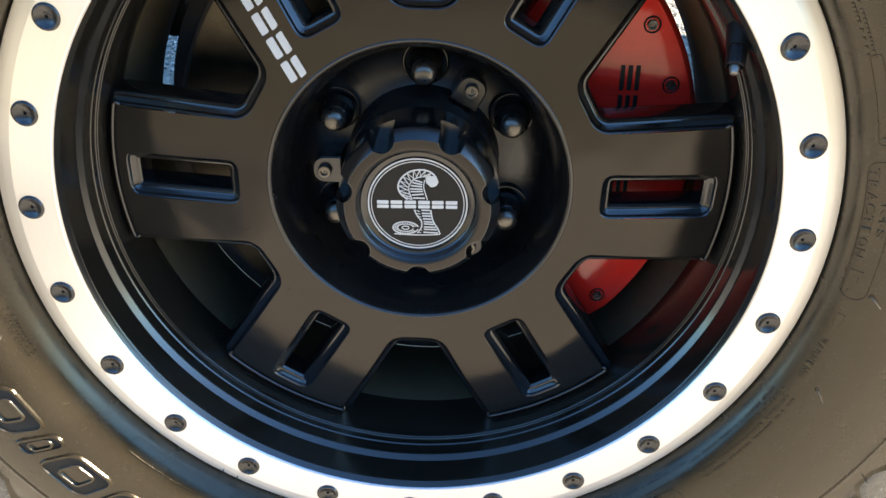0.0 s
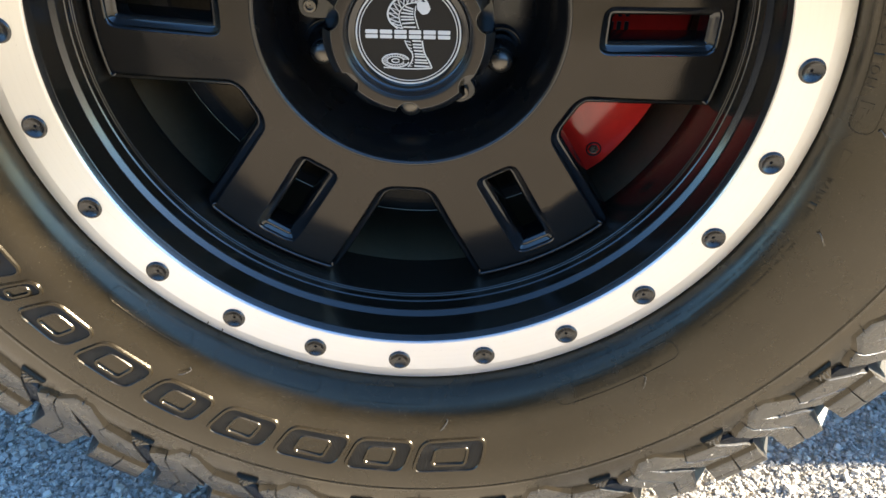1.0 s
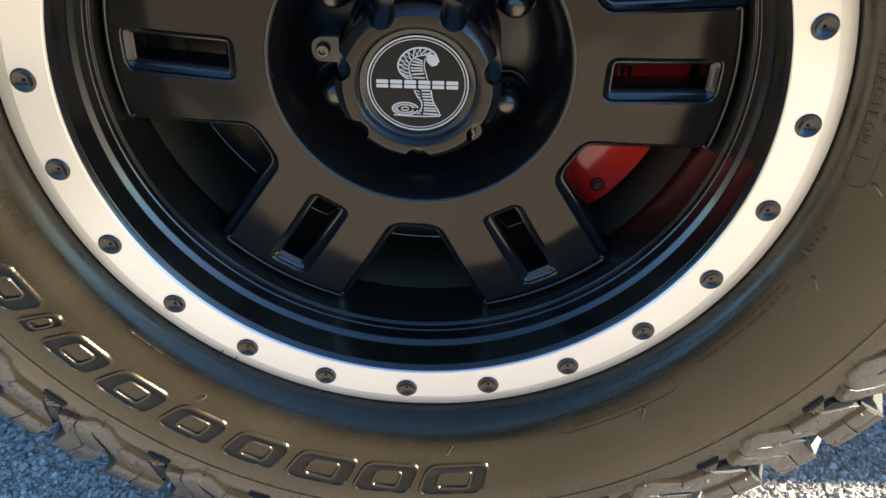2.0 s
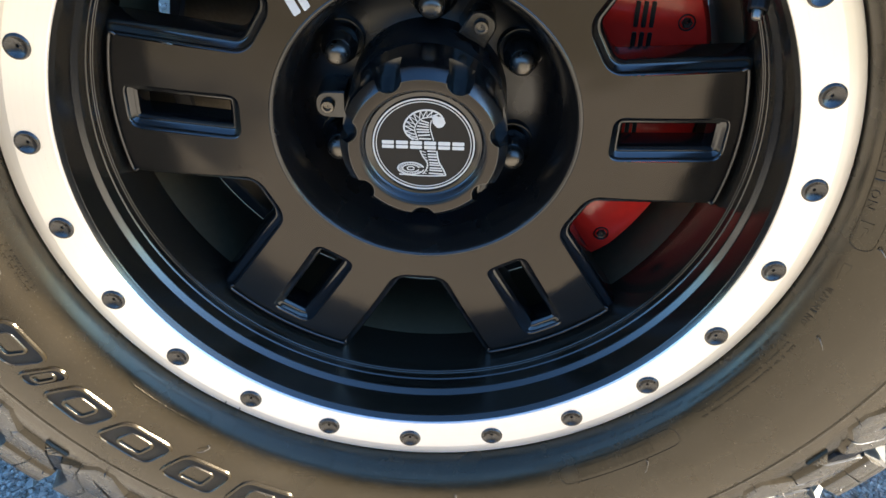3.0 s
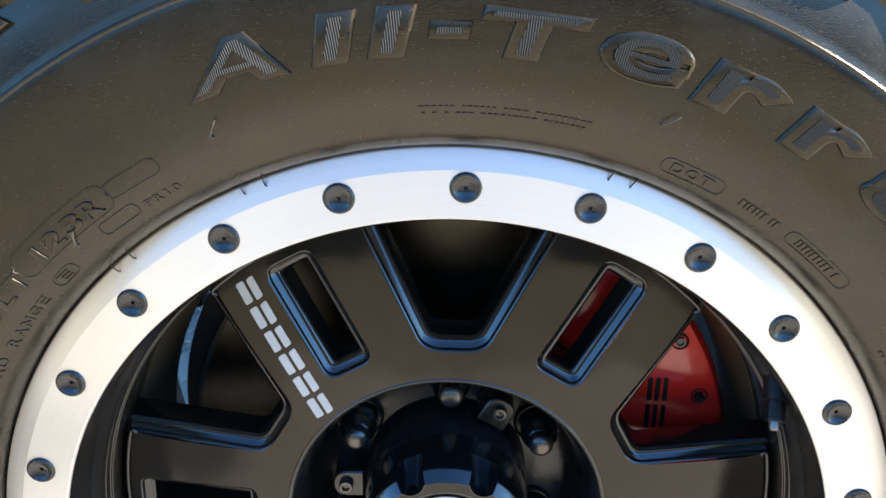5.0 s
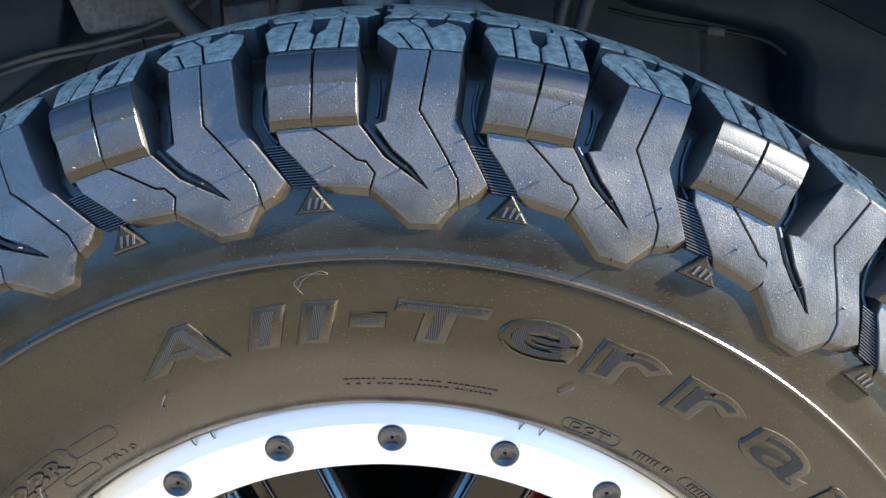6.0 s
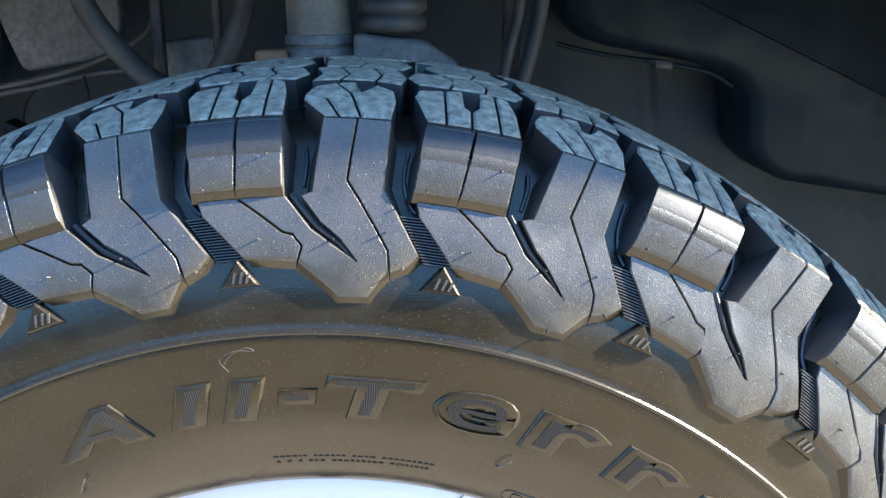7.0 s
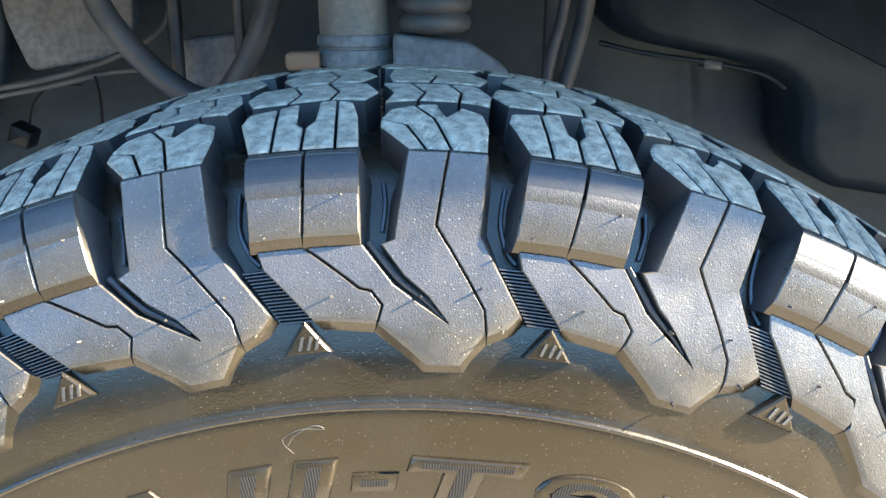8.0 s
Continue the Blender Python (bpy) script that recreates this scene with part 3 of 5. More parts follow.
# ---- hub cap ----
def hub_cap():
    cap = thing("hub_cap", "satin black notched hub cap with a white emblem disc", "hub cap", C0)
    n, notch_r = 672, 0.0079
    notches = [-90 + 360 / 7 * k for k in range(7)]

    def scallop(r, a, grow=0.0):
        best = r
        for b in notches:
            d = radians((a - b + 180) % 360 - 180)
            cr, nr = 0.0486, notch_r - grow
            disc = nr * nr - (cr * math.sin(d)) ** 2
            if abs(d) < 0.5 and disc > 0:
                near = cr * math.cos(d) - math.sqrt(disc)
                best = min(best, near)
        return best

    bm = bmesh.new()
    spec = [(0.0376, 0.0212, 0), (0.0380, 0.0206, 0), (0.0386, 0.0201, 0), (0.0393, 0.0198, 0), (0.0399, 0.0198, 0),
            (0.0446, 0.0198, 1), (0.0451, 0.0199, 1), (0.0455, 0.0203, 1), (0.0503, 0.0256, 1), (0.0507, 0.0262, 1), (0.0509, 0.0272, 1), (0.0509, 0.0425, 1), (0.0509, 0.0426, 0), (0.0511, 0.0600, 0)]
    rows = []
    for r, y, s in spec:
        rows.append([bm.verts.new(P3(scallop(r, 360 * k / n, -0.0005 if r < 0.0448 else 0) if s else r, 360 * k / n, y)) for k in range(n)])
    for p, q in zip(rows, rows[1:]):
        for k in range(n):
            f = bm.faces.new((p[k], p[(k + 1) % n], q[(k + 1) % n], q[k]))
            f.material_index = 1 if p is not rows[4] and rows.index(p) > 4 else 0
    bmesh.ops.remove_doubles(bm, verts=bm.verts, dist=1e-6)
    part("cap_body", bm, M_CAP, cap, "", 32).data.materials.append(M_BEVEL)
    part("cap_recess", revolve([(0.0311, 0.0290), (0.0312, 0.0266), (0.0316, 0.0262), (0.0340, 0.0262), (0.0349, 0.0258), (0.0356, 0.0250), (0.0372, 0.0216), (0.0377, 0.0211)], 120), M_BEVEL, cap, "gloss black dished recess round the emblem", 60)
    part("cap_skirt", revolve([(0.0390, 0.0595), (0.0500, 0.0600), (0.0512, 0.0620), (0.0520, 0.1015)], 96), M_SHADE, cap)
    bm = revolve([(0.0311, 0.0280), (0.0311, 0.0261), (0.0310, 0.0258), (0.0004, 0.0258)], 120)
    part("emblem_disc", bm, M_CAPFACE, cap, "black emblem disc")
    Y = 0.0256
    for r0, r1 in ((0.0300, 0.0309), (0.0284, 0.0289)):
        part("emblem_ring", revolve([(r0, Y + 0.0002), (r0, Y), (r1, Y), (r1, Y + 0.0002)], 120), M_WHITE, cap, "thin white ring")

    def flat(name, loops, mat, label="", dy=0.0):
        bm = bmesh.new()
        for lp in loops:
            a = [bm.verts.new((x, Y + dy, z)) for x, z in lp]
            b = [bm.verts.new((x, Y + dy + 0.0003, z)) for x, z in lp]
            bm.faces.new(a)
            for i in range(len(lp)):
                bm.faces.new((a[i], a[(i + 1) % len(lp)], b[(i + 1) % len(lp)], b[i]))
        part(name, bm, mat, cap, label, 20)

    # name as six plain blocks, emblem as a plain curved ribbon
    w, g = 0.0072, 0.0013
    for k in range(6):
        x = -0.0252 + k * (w + g)
        flat("name_block", [round_loop([(x, -0.0026), (x + w, -0.0026), (x + w, -0.0004), (x, -0.0004)], 0.0006, 3), round_loop([(x, 0.0002), (x + w, 0.0002), (x + w, 0.0026), (x, 0.0026)], 0.0006, 3)],
             M_WHITE, "plain white block" if k == 0 else "")

    def ribbon(pts, widths):
        left, right = [], []
        for i, p in enumerate(pts):
            d = Vector(pts[min(i + 1, len(pts) - 1)]) - Vector(pts[max(i - 1, 0)])
            d.normalize()
            nrm = Vector((-d.y, d.x))
            left.append(tuple(Vector(p) + nrm * widths[i]))
            right.append(tuple(Vector(p) - nrm * widths[i]))
        return left, right

    def bands(name, pts, widths, label=""):
        left, right = ribbon(pts, widths)
        bm = bmesh.new()
        rows = [[bm.verts.new((x, Y + dy, z)) for (x, z), dy in ((l, 0.0003), (l, 0.0), (r, 0.0), (r, 0.0003))] for l, r in zip(left, right)]
        for p, q in zip(rows, rows[1:]):
            for i in range(3):
                bm.faces.new((p[i], p[i + 1], q[i + 1], q[i]))
        part(name, bm, M_WHITE, cap, label, 20)

    def arc(cx, cz, rx, rz, a0, a1, n):
        return [(cx + rx * math.cos(radians(a0 + (a1 - a0) * i / n)), cz + rz * math.sin(radians(a0 + (a1 - a0) * i / n))) for i in range(n + 1)]

    # the emblem: a hooded S-shaped ribbon over a coil, as plain bands and bars
    hood = [(0.0125, 0.0150), (0.0100, 0.0203), (0.0045, 0.0232), (-0.0030, 0.0226), (-0.0088, 0.0188), (-0.0118, 0.0128), (-0.0105, 0.0074), (-0.0062, 0.0034)]
    core = [(0.0075, 0.0172), (0.0050, 0.0188), (0.0018, 0.0186), (-0.0018, 0.0172), (-0.0044, 0.0142), (-0.0054, 0.0106), (-0.0046, 0.0068), (-0.0034, 0.0034)]

    def fine(pts, m=5):
        out = []
        for i in range(len(pts) - 1):
            q0, q1, q2, q3 = (Vector(pts[max(0, min(len(pts) - 1, j))]) for j in (i - 1, i, i + 1, i + 2))
            for k in range(m):
                t = k / m
                out.append(tuple(0.5 * (2 * q1 + (q2 - q0) * t + (2 * q0 - 5 * q1 + 4 * q2 - q3) * t * t + (3 * q1 - q0 - 3 * q2 + q3) * t ** 3)))
        return out + [pts[-1]]

    def line(name, pts, w, label=""):
        bands(name, fine(pts), [w] * (5 * len(pts) - 4), label)

    def rungs(name, left, right, count, w, lean=0.0):
        """Short bars from one edge of a ribbon to the other."""
        l, r = fine(left, 8), fine(right, 8)
        for k in range(count):
            t = (k + 0.5) / count
            p = Vector(l[int(t * (len(l) - 1))])
            q = Vector(r[int(min(1.0, max(0.0, t + lean)) * (len(r) - 1))])
            d = (q - p) * 0.10
            bands(name, [tuple(p + d), tuple(q - d)], [w, w])

    line("emblem_curl", hood, 0.00050, "plain white curved ribbon")
    line("emblem_curl", core, 0.00032)
    rungs("emblem_bar", hood, core, 13, 0.00030, 0.05)
    rungs("emblem_bar", hood, core, 13, 0.00016, -0.06)
    flat("emblem_head", [round_loop([(0.0052, 0.0150), (0.0082, 0.0118), (0.0112, 0.0124), (0.0128, 0.0150), (0.0110, 0.0184), (0.0068, 0.0200), (0.0050, 0.0190)][::-1], 0.0008, 2)], M_WHITE, "plain white rounded patch", 0.00005)
    line("emblem_curl", [(0.0045, 0.0170), (0.0038, 0.0120), (0.0048, 0.0075), (0.0060, 0.0034)], 0.00028)
    rungs("emblem_bar", core[3:], [(0.0036, 0.0150), (0.0038, 0.0120), (0.0044, 0.0085), (0.0056, 0.0034)], 7, 0.00042)
    left, right = [(-0.0022, -0.0036), (-0.0004, -0.0078), (0.0022, -0.0118), (0.0020, -0.0160), (-0.0004, -0.0200)], [(0.0080, -0.0036), (0.0086, -0.0080), (0.0098, -0.0122), (0.0122, -0.0164), (0.0138, -0.0205)]
    line("emblem_curl", left, 0.00034)
    line("emblem_curl", right, 0.00042)
    rungs("emblem_bar", [(0.0022 + x * 0.3, z) for x, z in left], right, 9, 0.00045)
    rungs("emblem_bar", left, [(0.0022 + x * 0.3, z) for x, z in left], 9, 0.00020, 0.05)
    for g, w in ((1.0, 0.00036), (0.62, 0.00026), (0.28, 0.00030)):
        ring = arc(-0.0078, -0.0163, 0.0080 * g, 0.0042 * g, 10, 350, 24)
        bands("emblem_coil", ring, [w] * 25, "plain white ribbon loop")
    for k in range(22):
        a = radians(20 + 14.5 * k)
        c, sn = math.cos(a), math.sin(a)
        bands("emblem_bar", [(-0.0078 + 0.0052 * c, -0.0163 + 0.0028 * sn), (-0.0078 + 0.0078 * c, -0.0163 + 0.0040 * sn)], [0.00020] * 2)
    line("emblem_curl", [(-0.0150, -0.0206), (-0.0050, -0.0212), (0.0060, -0.0212), (0.0138, -0.0206)], 0.00034)


hub_cap()


# ---- white lettering blocks on one spoke, plain shapes ----
def spoke_marks():
    # runs inward along the edge of the spoke that stands at 120 degrees
    a0 = 120 + WROT
    ux, uz = rot2((1, 0), a0)
    across = rot2((0, 1), a0)
    for k in range(6):
        d0 = 0.1905 - 0.0158 * k
        w = 0.0128
        bm = bmesh.new()
        for z0, z1 in ((0.0222, 0.0268), (0.0288, 0.0338)):
            lp = round_loop([(d0 - w - 0.0005 * (z0 > 0.025), z0), (d0 - 0.0005 * (z0 > 0.025), z0), (d0 - 0.001, z1), (d0 - w - 0.001, z1)], 0.0012, 3)
            pts = []
            for x, z in lp:
                px, pz = ux * x + across[0] * z, uz * x + across[1] * z
                pts.append((px, face_y(math.hypot(px, pz)), pz))
            a = [bm.verts.new((x, y - 0.0004, z)) for x, y, z in pts]
            b = [bm.verts.new((x, y + 0.0004, z)) for x, y, z in pts]
            bm.faces.new(a)
            for i in range(len(a)):
                bm.faces.new((a[i], a[(i + 1) % len(a)], b[(i + 1) % len(a)], b[i]))
        part("spoke_mark", bm, M_WHITE, ALLOY, "plain white painted block", 20)


spoke_marks()


# ---- tyre valve ----
def valve():
    base, tip = P3(0.2120, 31.6, 0.0290), P3(0.1965, 27.2, 0.0098)
    v = thing("tyre_valve", "black tyre valve with a knurled cap and bare tip", "valve", C0 + base)
    d = tip - base
    def at(t):
        return d * t
    bm = tube([at(-0.2), at(0.0), at(0.25), at(0.45)], lambda t: 0.0086 - 0.0020 * t, 20)
    part("valve_stem", bm, M_INK, v, "black rubber stem")
    n = 40
    bm = bmesh.new()
    ax = d.normalized()
    sd = ax.orthogonal().normalized()
    up = ax.cross(sd)
    L = d.length
    rows = []
    for t, r, kn in ((0.44, 0.0050, 0), (0.46, 0.0055, 0), (0.5, 0.0055, 1), (0.8, 0.0054, 1), (0.83, 0.0050, 0), (0.85, 0.0044, 0)):
        rows.append([bm.verts.new(ax * (L * t) + (sd * math.cos(2 * math.pi * j / n) + up * math.sin(2 * math.pi * j / n)) * (r - (0.0004 if kn and j % 4 < 2 else 0))) for j in range(n)])
    for p, q in zip(rows, rows[1:]):
        for j in range(n):
            bm.faces.new((p[j], p[(j + 1) % n], q[(j + 1) % n], q[j]))
    part("valve_cap", bm, M_VALVE, v, "dark knurled cap", 50)
    bm = tube([at(0.83), at(0.9), at(0.97), at(1.0)], lambda t: 0.0030 - 0.0013 * t * t, 20)
    part("valve_tip", bm, M_TIP, v, "bare metal tip")


valve()


# ---- tyre ----
TYRE = thing("tyre", "black off-road tyre with chunky shoulder lugs and raised lettering", "tyre", C0)
# outer skin from the rim to the middle of the tread: radius, depth
SKIN = [(0.2478, 0.0090), (0.2486, 0.0020), (0.2500, -0.0028), (0.2525, -0.0072), (0.2560, -0.0107), (0.2605, -0.0134), (0.2660, -0.0158), (0.2740, -0.0183), (0.2900, -0.0207), (0.3130, -0.0205), (0.3300, -0.0192),
        (0.3450, -0.0172), (0.3550, -0.0156), (0.3670, -0.0132), (0.3810, -0.0085), (0.3940, -0.0030), (0.4100, 0.0010), (0.4262, 0.0060), (0.4330, 0.0300),
        (0.4385, 0.0550), (0.4402, 0.0900), (0.4410, 0.1370)]
SKIN += [(r, 0.274 - y) for r, y in SKIN[-2::-1]]
ARC = [-0.00797]
for (_r0, _y0), (_r1, _y1) in zip(SKIN, SKIN[1:]):
    ARC.append(ARC[-1] + math.hypot(_r1 - _r0, _y1 - _y0))
ARC_MID = ARC[21]


def skin(s, h=0.0):
    """Radius and depth at arc length s along the skin, h outward from it."""
    i = max(0, min(len(ARC) - 2, int(np.searchsorted(ARC, s)) - 1))
    t = (s - ARC[i]) / (ARC[i + 1] - ARC[i])
    (r0, y0), (r1, y1) = SKIN[i], SKIN[i + 1]

    def normal(j):
        a, b = SKIN[max(j - 1, 0)], SKIN[min(j + 1, len(SKIN) - 1)]
        v = Vector((-(b[1] - a[1]), b[0] - a[0])) * -1
        return v.normalized()

    nr = (normal(i) * (1 - t) + normal(i + 1) * t).normalized()
    return r0 + (r1 - r0) * t - nr.x * -h, y0 + (y1 - y0) * t + -nr.y * -h


def squat(v):
    """The weight of the truck: a flat foot on the ground and a slight bulge above it."""
    a = math.degrees(math.atan2(v.z, v.x))
    d = abs((a + 90 + 180) % 360 - 180)
    r = math.hypot(v.x, v.z)
    if d < 60:
        w = math.cos(radians(d * 1.5)) ** 2
        side = max(0.0, min(1.0, (r - 0.25) / 0.06)) * max(0.0, min(1.0, (0.44 - r) / 0.05))
        v = Vector((v.x, v.y - 0.007 * w * side * (1 if v.y < 0.1 else -1), v.z))
    floor_z = -ZC + 0.0015
    if v.z < floor_z:
        v = Vector((v.x, v.y, floor_z))
    elif v.z < floor_z + 0.05:
        v = Vector((v.x, v.y, v.z + 0.004 * ((floor_z + 0.05 - v.z) / 0.05) ** 2 * 0.5))
    return v


def on_tyre(a, s, h=0.0):
    r, y = skin(s, h)
    return squat(P3(r, a, y))


def groove_depth(s):
    """How far the casing lies under the tops of the lugs."""
    s = min(s, 2 * ARC_MID - s)
    for (s0, d0), (s1, d1) in zip(((-1, 0), (0.0935, 0), (0.0950, 0.0010), (0.112, 0.0020), (0.135, 0.0052), (0.158, 0.0100), (0.168, 0.0128), (0.178, 0.0180), (0.19, 0.0205), (0.2, 0.0195), (0.215, 0.0150)),
                                  ((0.0935, 0), (0.0950, 0.0010), (0.112, 0.0020), (0.135, 0.0052), (0.158, 0.0100), (0.168, 0.0128), (0.178, 0.0180), (0.19, 0.0205), (0.2, 0.0195), (0.215, 0.0150), (9, 0.012))):
        if s <= s1:
            return d0 + (d1 - d0) * (s - s0) / (s1 - s0)


def carcass():
    depth = groove_depth
    cuts = sorted(set([round(x, 4) for x in ARC] + [0.0935, 0.0962, 0.099, 0.111, 0.12, 0.135, 0.15, 0.158, 0.165, 0.172, 0.178, 0.184, 0.19, 0.196, 0.2, 0.207, 0.215, 0.0125, 0.028, 0.042, 0.057, 0.065, 0.082]))
    cuts = [c for c in cuts if c <= ARC_MID]
    cuts += [2 * ARC_MID - c for c in cuts[-2::-1]]
    # round the shoulder the groove floor is one easy slope: arc length, radius, depth
    slope = np.array(((0.165, 0.3989, 0.0105), (0.172, 0.4040, 0.0145), (0.178, 0.4075, 0.0175), (0.184, 0.4102, 0.0200), (0.19, 0.4126, 0.0225), (0.196, 0.4148, 0.0250),
                      (0.2, 0.4164, 0.0270), (0.207, 0.4186, 0.0303), (0.215, 0.4212, 0.0350)))

    def floor_at(c):
        near = min(c, 2 * ARC_MID - c)
        if 0.165 <= near <= 0.215:
            r, y = np.interp(near, slope[:, 0], slope[:, 1]), np.interp(near, slope[:, 0], slope[:, 2])
            return float(r), float(y if c < ARC_MID else 0.274 - y)
        return skin(c, -depth(c))

    prof = [floor_at(c) for c in cuts if not 0.215 < min(c, 2 * ARC_MID - c) < 0.226]
    bm = revolve(prof, 300)
    for v in bm.verts:
        v.co = squat(v.co)
    part("carcass", bm, M_RUBBER, TYRE, "smooth black sidewall with a dusty sheen", 80)
    # the fine raised rib that runs round the sidewall
    bm = bmesh.new()
    rows = []
    for k in range(360):
        rows.append([bm.verts.new(on_tyre(k, s, h)) for s, h in ((0.0924, -0.0002), (0.0933, 0.0006), (0.0938, 0.0007), (0.0942, 0.0005), (0.0948, -0.0003), (0.0955, -0.0014))])
    for k in range(360):
        p, q = rows[k], rows[(k + 1) % 360]
        for i in range(5):
            bm.faces.new((p[i], p[i + 1], q[i + 1], q[i]))
    part("sidewall_rib", bm, M_RUBBER, TYRE, "fine raised rib round the sidewall", 60)


carcass()


def block(polys, a_ref, pitch, top, base, mat, name, mirror=False, cuts=True, walls=None, ease=0.0006):
    """A moulded block: polygons of (share of the pitch, arc length, side slope) laid on the skin. Positive share runs clockwise."""
    bm = bmesh.new()
    K = radians(pitch) * 0.40
    for poly in polys:
        loop = [(-f * K, s) for f, s, d in poly]
        slopes = [d for f, s, d in poly]
        area = sum(x0 * y1 - x1 * y0 for (x0, y0), (x1, y1) in zip(loop, loop[1:] + loop[:1]))
        if area < 0:
            loop = loop[::-1]
            slopes = slopes[::-1]
            slopes = slopes[1:] + slopes[:1]
        foot = offset_loop(loop, [max(0.0, -d) for d in slopes])        # a negative slope flares the foot of a groove's wall
        slopes = [max(0.0002, d) for d in slopes]
        lip = offset_loop(loop, [-0.75 * d - 0.0002 for d in slopes])
        crest = offset_loop(loop, [-d - ease for d in slopes])
        n = len(loop)
        v0 = [bm.verts.new((x, y, -groove_depth(y) - 0.0006 if base is None else base)) for x, y in foot]
        v1 = [bm.verts.new((x, y, top - 0.0008 if max(slopes) < 0.002 else top - 0.0006)) for x, y in lip]
        v2 = [bm.verts.new((x, y, top)) for x, y in crest]
        for p, q in ((v0, v1), (v1, v2)):
            for i in range(n):
                f = bm.faces.new((p[i], p[(i + 1) % n], q[(i + 1) % n], q[i]))
                f.material_index = (2 if slopes[i] > 0.002 else 1) if walls and p is v0 else 0
        bm.faces.new(v2)
    if cuts:
        lo, hi = min(v.co.y for v in bm.verts), max(v.co.y for v in bm.verts)
        for c in ARC:
            if lo + 0.001 < c < hi - 0.001:
                bmesh.ops.bisect_plane(bm, geom=bm.verts[:] + bm.edges[:] + bm.faces[:], dist=1e-7, plane_co=(0, c, 0), plane_no=(0, 1, 0))
        x0, x1 = min(v.co.x for v in bm.verts), max(v.co.x for v in bm.verts)
        k = x0 + 0.016
        while k < x1 - 0.004:
            bmesh.ops.bisect_plane(bm, geom=bm.verts[:] + bm.edges[:] + bm.faces[:], dist=1e-7, plane_co=(k, 0, 0), plane_no=(1, 0, 0))
            k += 0.016
    for v in bm.verts:
        s = 2 * ARC_MID - v.co.y if mirror else v.co.y
        v.co = on_tyre(a_ref + math.degrees(v.co.x / 0.40), s, v.co.z)
    bmesh.ops.triangulate(bm, faces=[f for f in bm.faces if len(f.verts) > 4])
    ob = part(name, bm, mat, TYRE, "", 24)
    if walls:
        ob.data.materials.append(walls)
        ob.data.materials.append(M_RUBBER)      # the sloping lower flanks
    return ob


Z, D, W, G = 0.0002, 0.0058, 0.0005, -0.0032
PLATE = [
    [(-.145, .148, Z), (.07, .1232, D), (.275, .1212, Z), (.311, .1327, Z), (.267, .138, Z), (.223, .139, Z), (.014, .1555, Z), (-.165, .1555, Z)],
    [(.275, .1212, D), (.478, .1055, D), (.66, .1058, D), (.745, .1175, Z), (.718, .132, Z), (.513, .1625, Z), (.55, .1925, Z), (.405, .1925, G), (.366, .166, G), (.354, .1575, Z), (.302, .1553, Z),
     (.395, .1432, Z), (.489, .1357, Z), (.573, .1265, Z), (.459, .1335, Z), (.355, .1406, Z), (.238, .1555, Z), (.014, .1555, Z), (.223, .139, Z), (.267, .138, Z), (.311, .1327, Z)],
    [(.745, .1175, D), (.85, .122, D), (.896, .1274, Z), (.76, .1473, G), (.685, .1593, G), (.69, .1925, Z), (.55, .1925, Z), (.513, .1625, Z), (.718, .132, Z)],
]
STEP = [
    [(-.185, .1545, D), (.014, .1545, Z), (.036, .1775, Z), (-.168, .1775, Z)],
    [(.014, .1545, D), (.232, .1545, Z), (.235, .1775, Z), (.036, .1775, Z)],
]
STEP_BASE = [
    [(-.185, .1545, Z), (.014, .1545, Z), (.048, .1935, Z), (-.156, .1935, G)],
    [(.014, .1545, Z), (.232, .1545, G), (.238, .1935, Z), (.048, .1935, Z)],
]
CROWN_S = [
    [(-0.156, 0.1935, W), (-0.075, 0.1935, W), (-0.085, 0.236, W), (-0.2, 0.232, W), (-0.215, 0.222, W)],
    [(-0.075, 0.1935, W), (0.03, 0.1935, W), (0.03, 0.213, W), (0.005, 0.217, W), (-0.005, 0.24, W), (-0.085, 0.236, W)],
    [(0.03, 0.1935, W), (0.15, 0.1935, W), (0.135, 0.242, W), (0.065, 0.241, W), (0.06, 0.22, W), (0.03, 0.213, W)],
    [(0.15, 0.1935, W), (0.238, 0.1935, W), (0.225, 0.222, W), (0.2, 0.238, W), (0.135, 0.242, W)],
]
CROWN_L = [
    [(0.405, 0.1925, W), (0.47, 0.1925, W), (0.4, 0.214, W), (0.3, 0.22, W), (0.3, 0.212, W)],
    [(0.47, 0.1925, W), (0.56, 0.1925, W), (0.5, 0.222, W), (0.43, 0.236, W), (0.33, 0.23, W), (0.3, 0.22, W), (0.4, 0.214, W)],
    [(0.56, 0.1925, W), (0.69, 0.1925, W), (0.705, 0.214, W), (0.69, 0.228, W), (0.6, 0.236, W), (0.575, 0.222, W), (0.53, 0.224, W), (0.52, 0.238, W), (0.43, 0.236, W), (0.5, 0.222, W)],
]
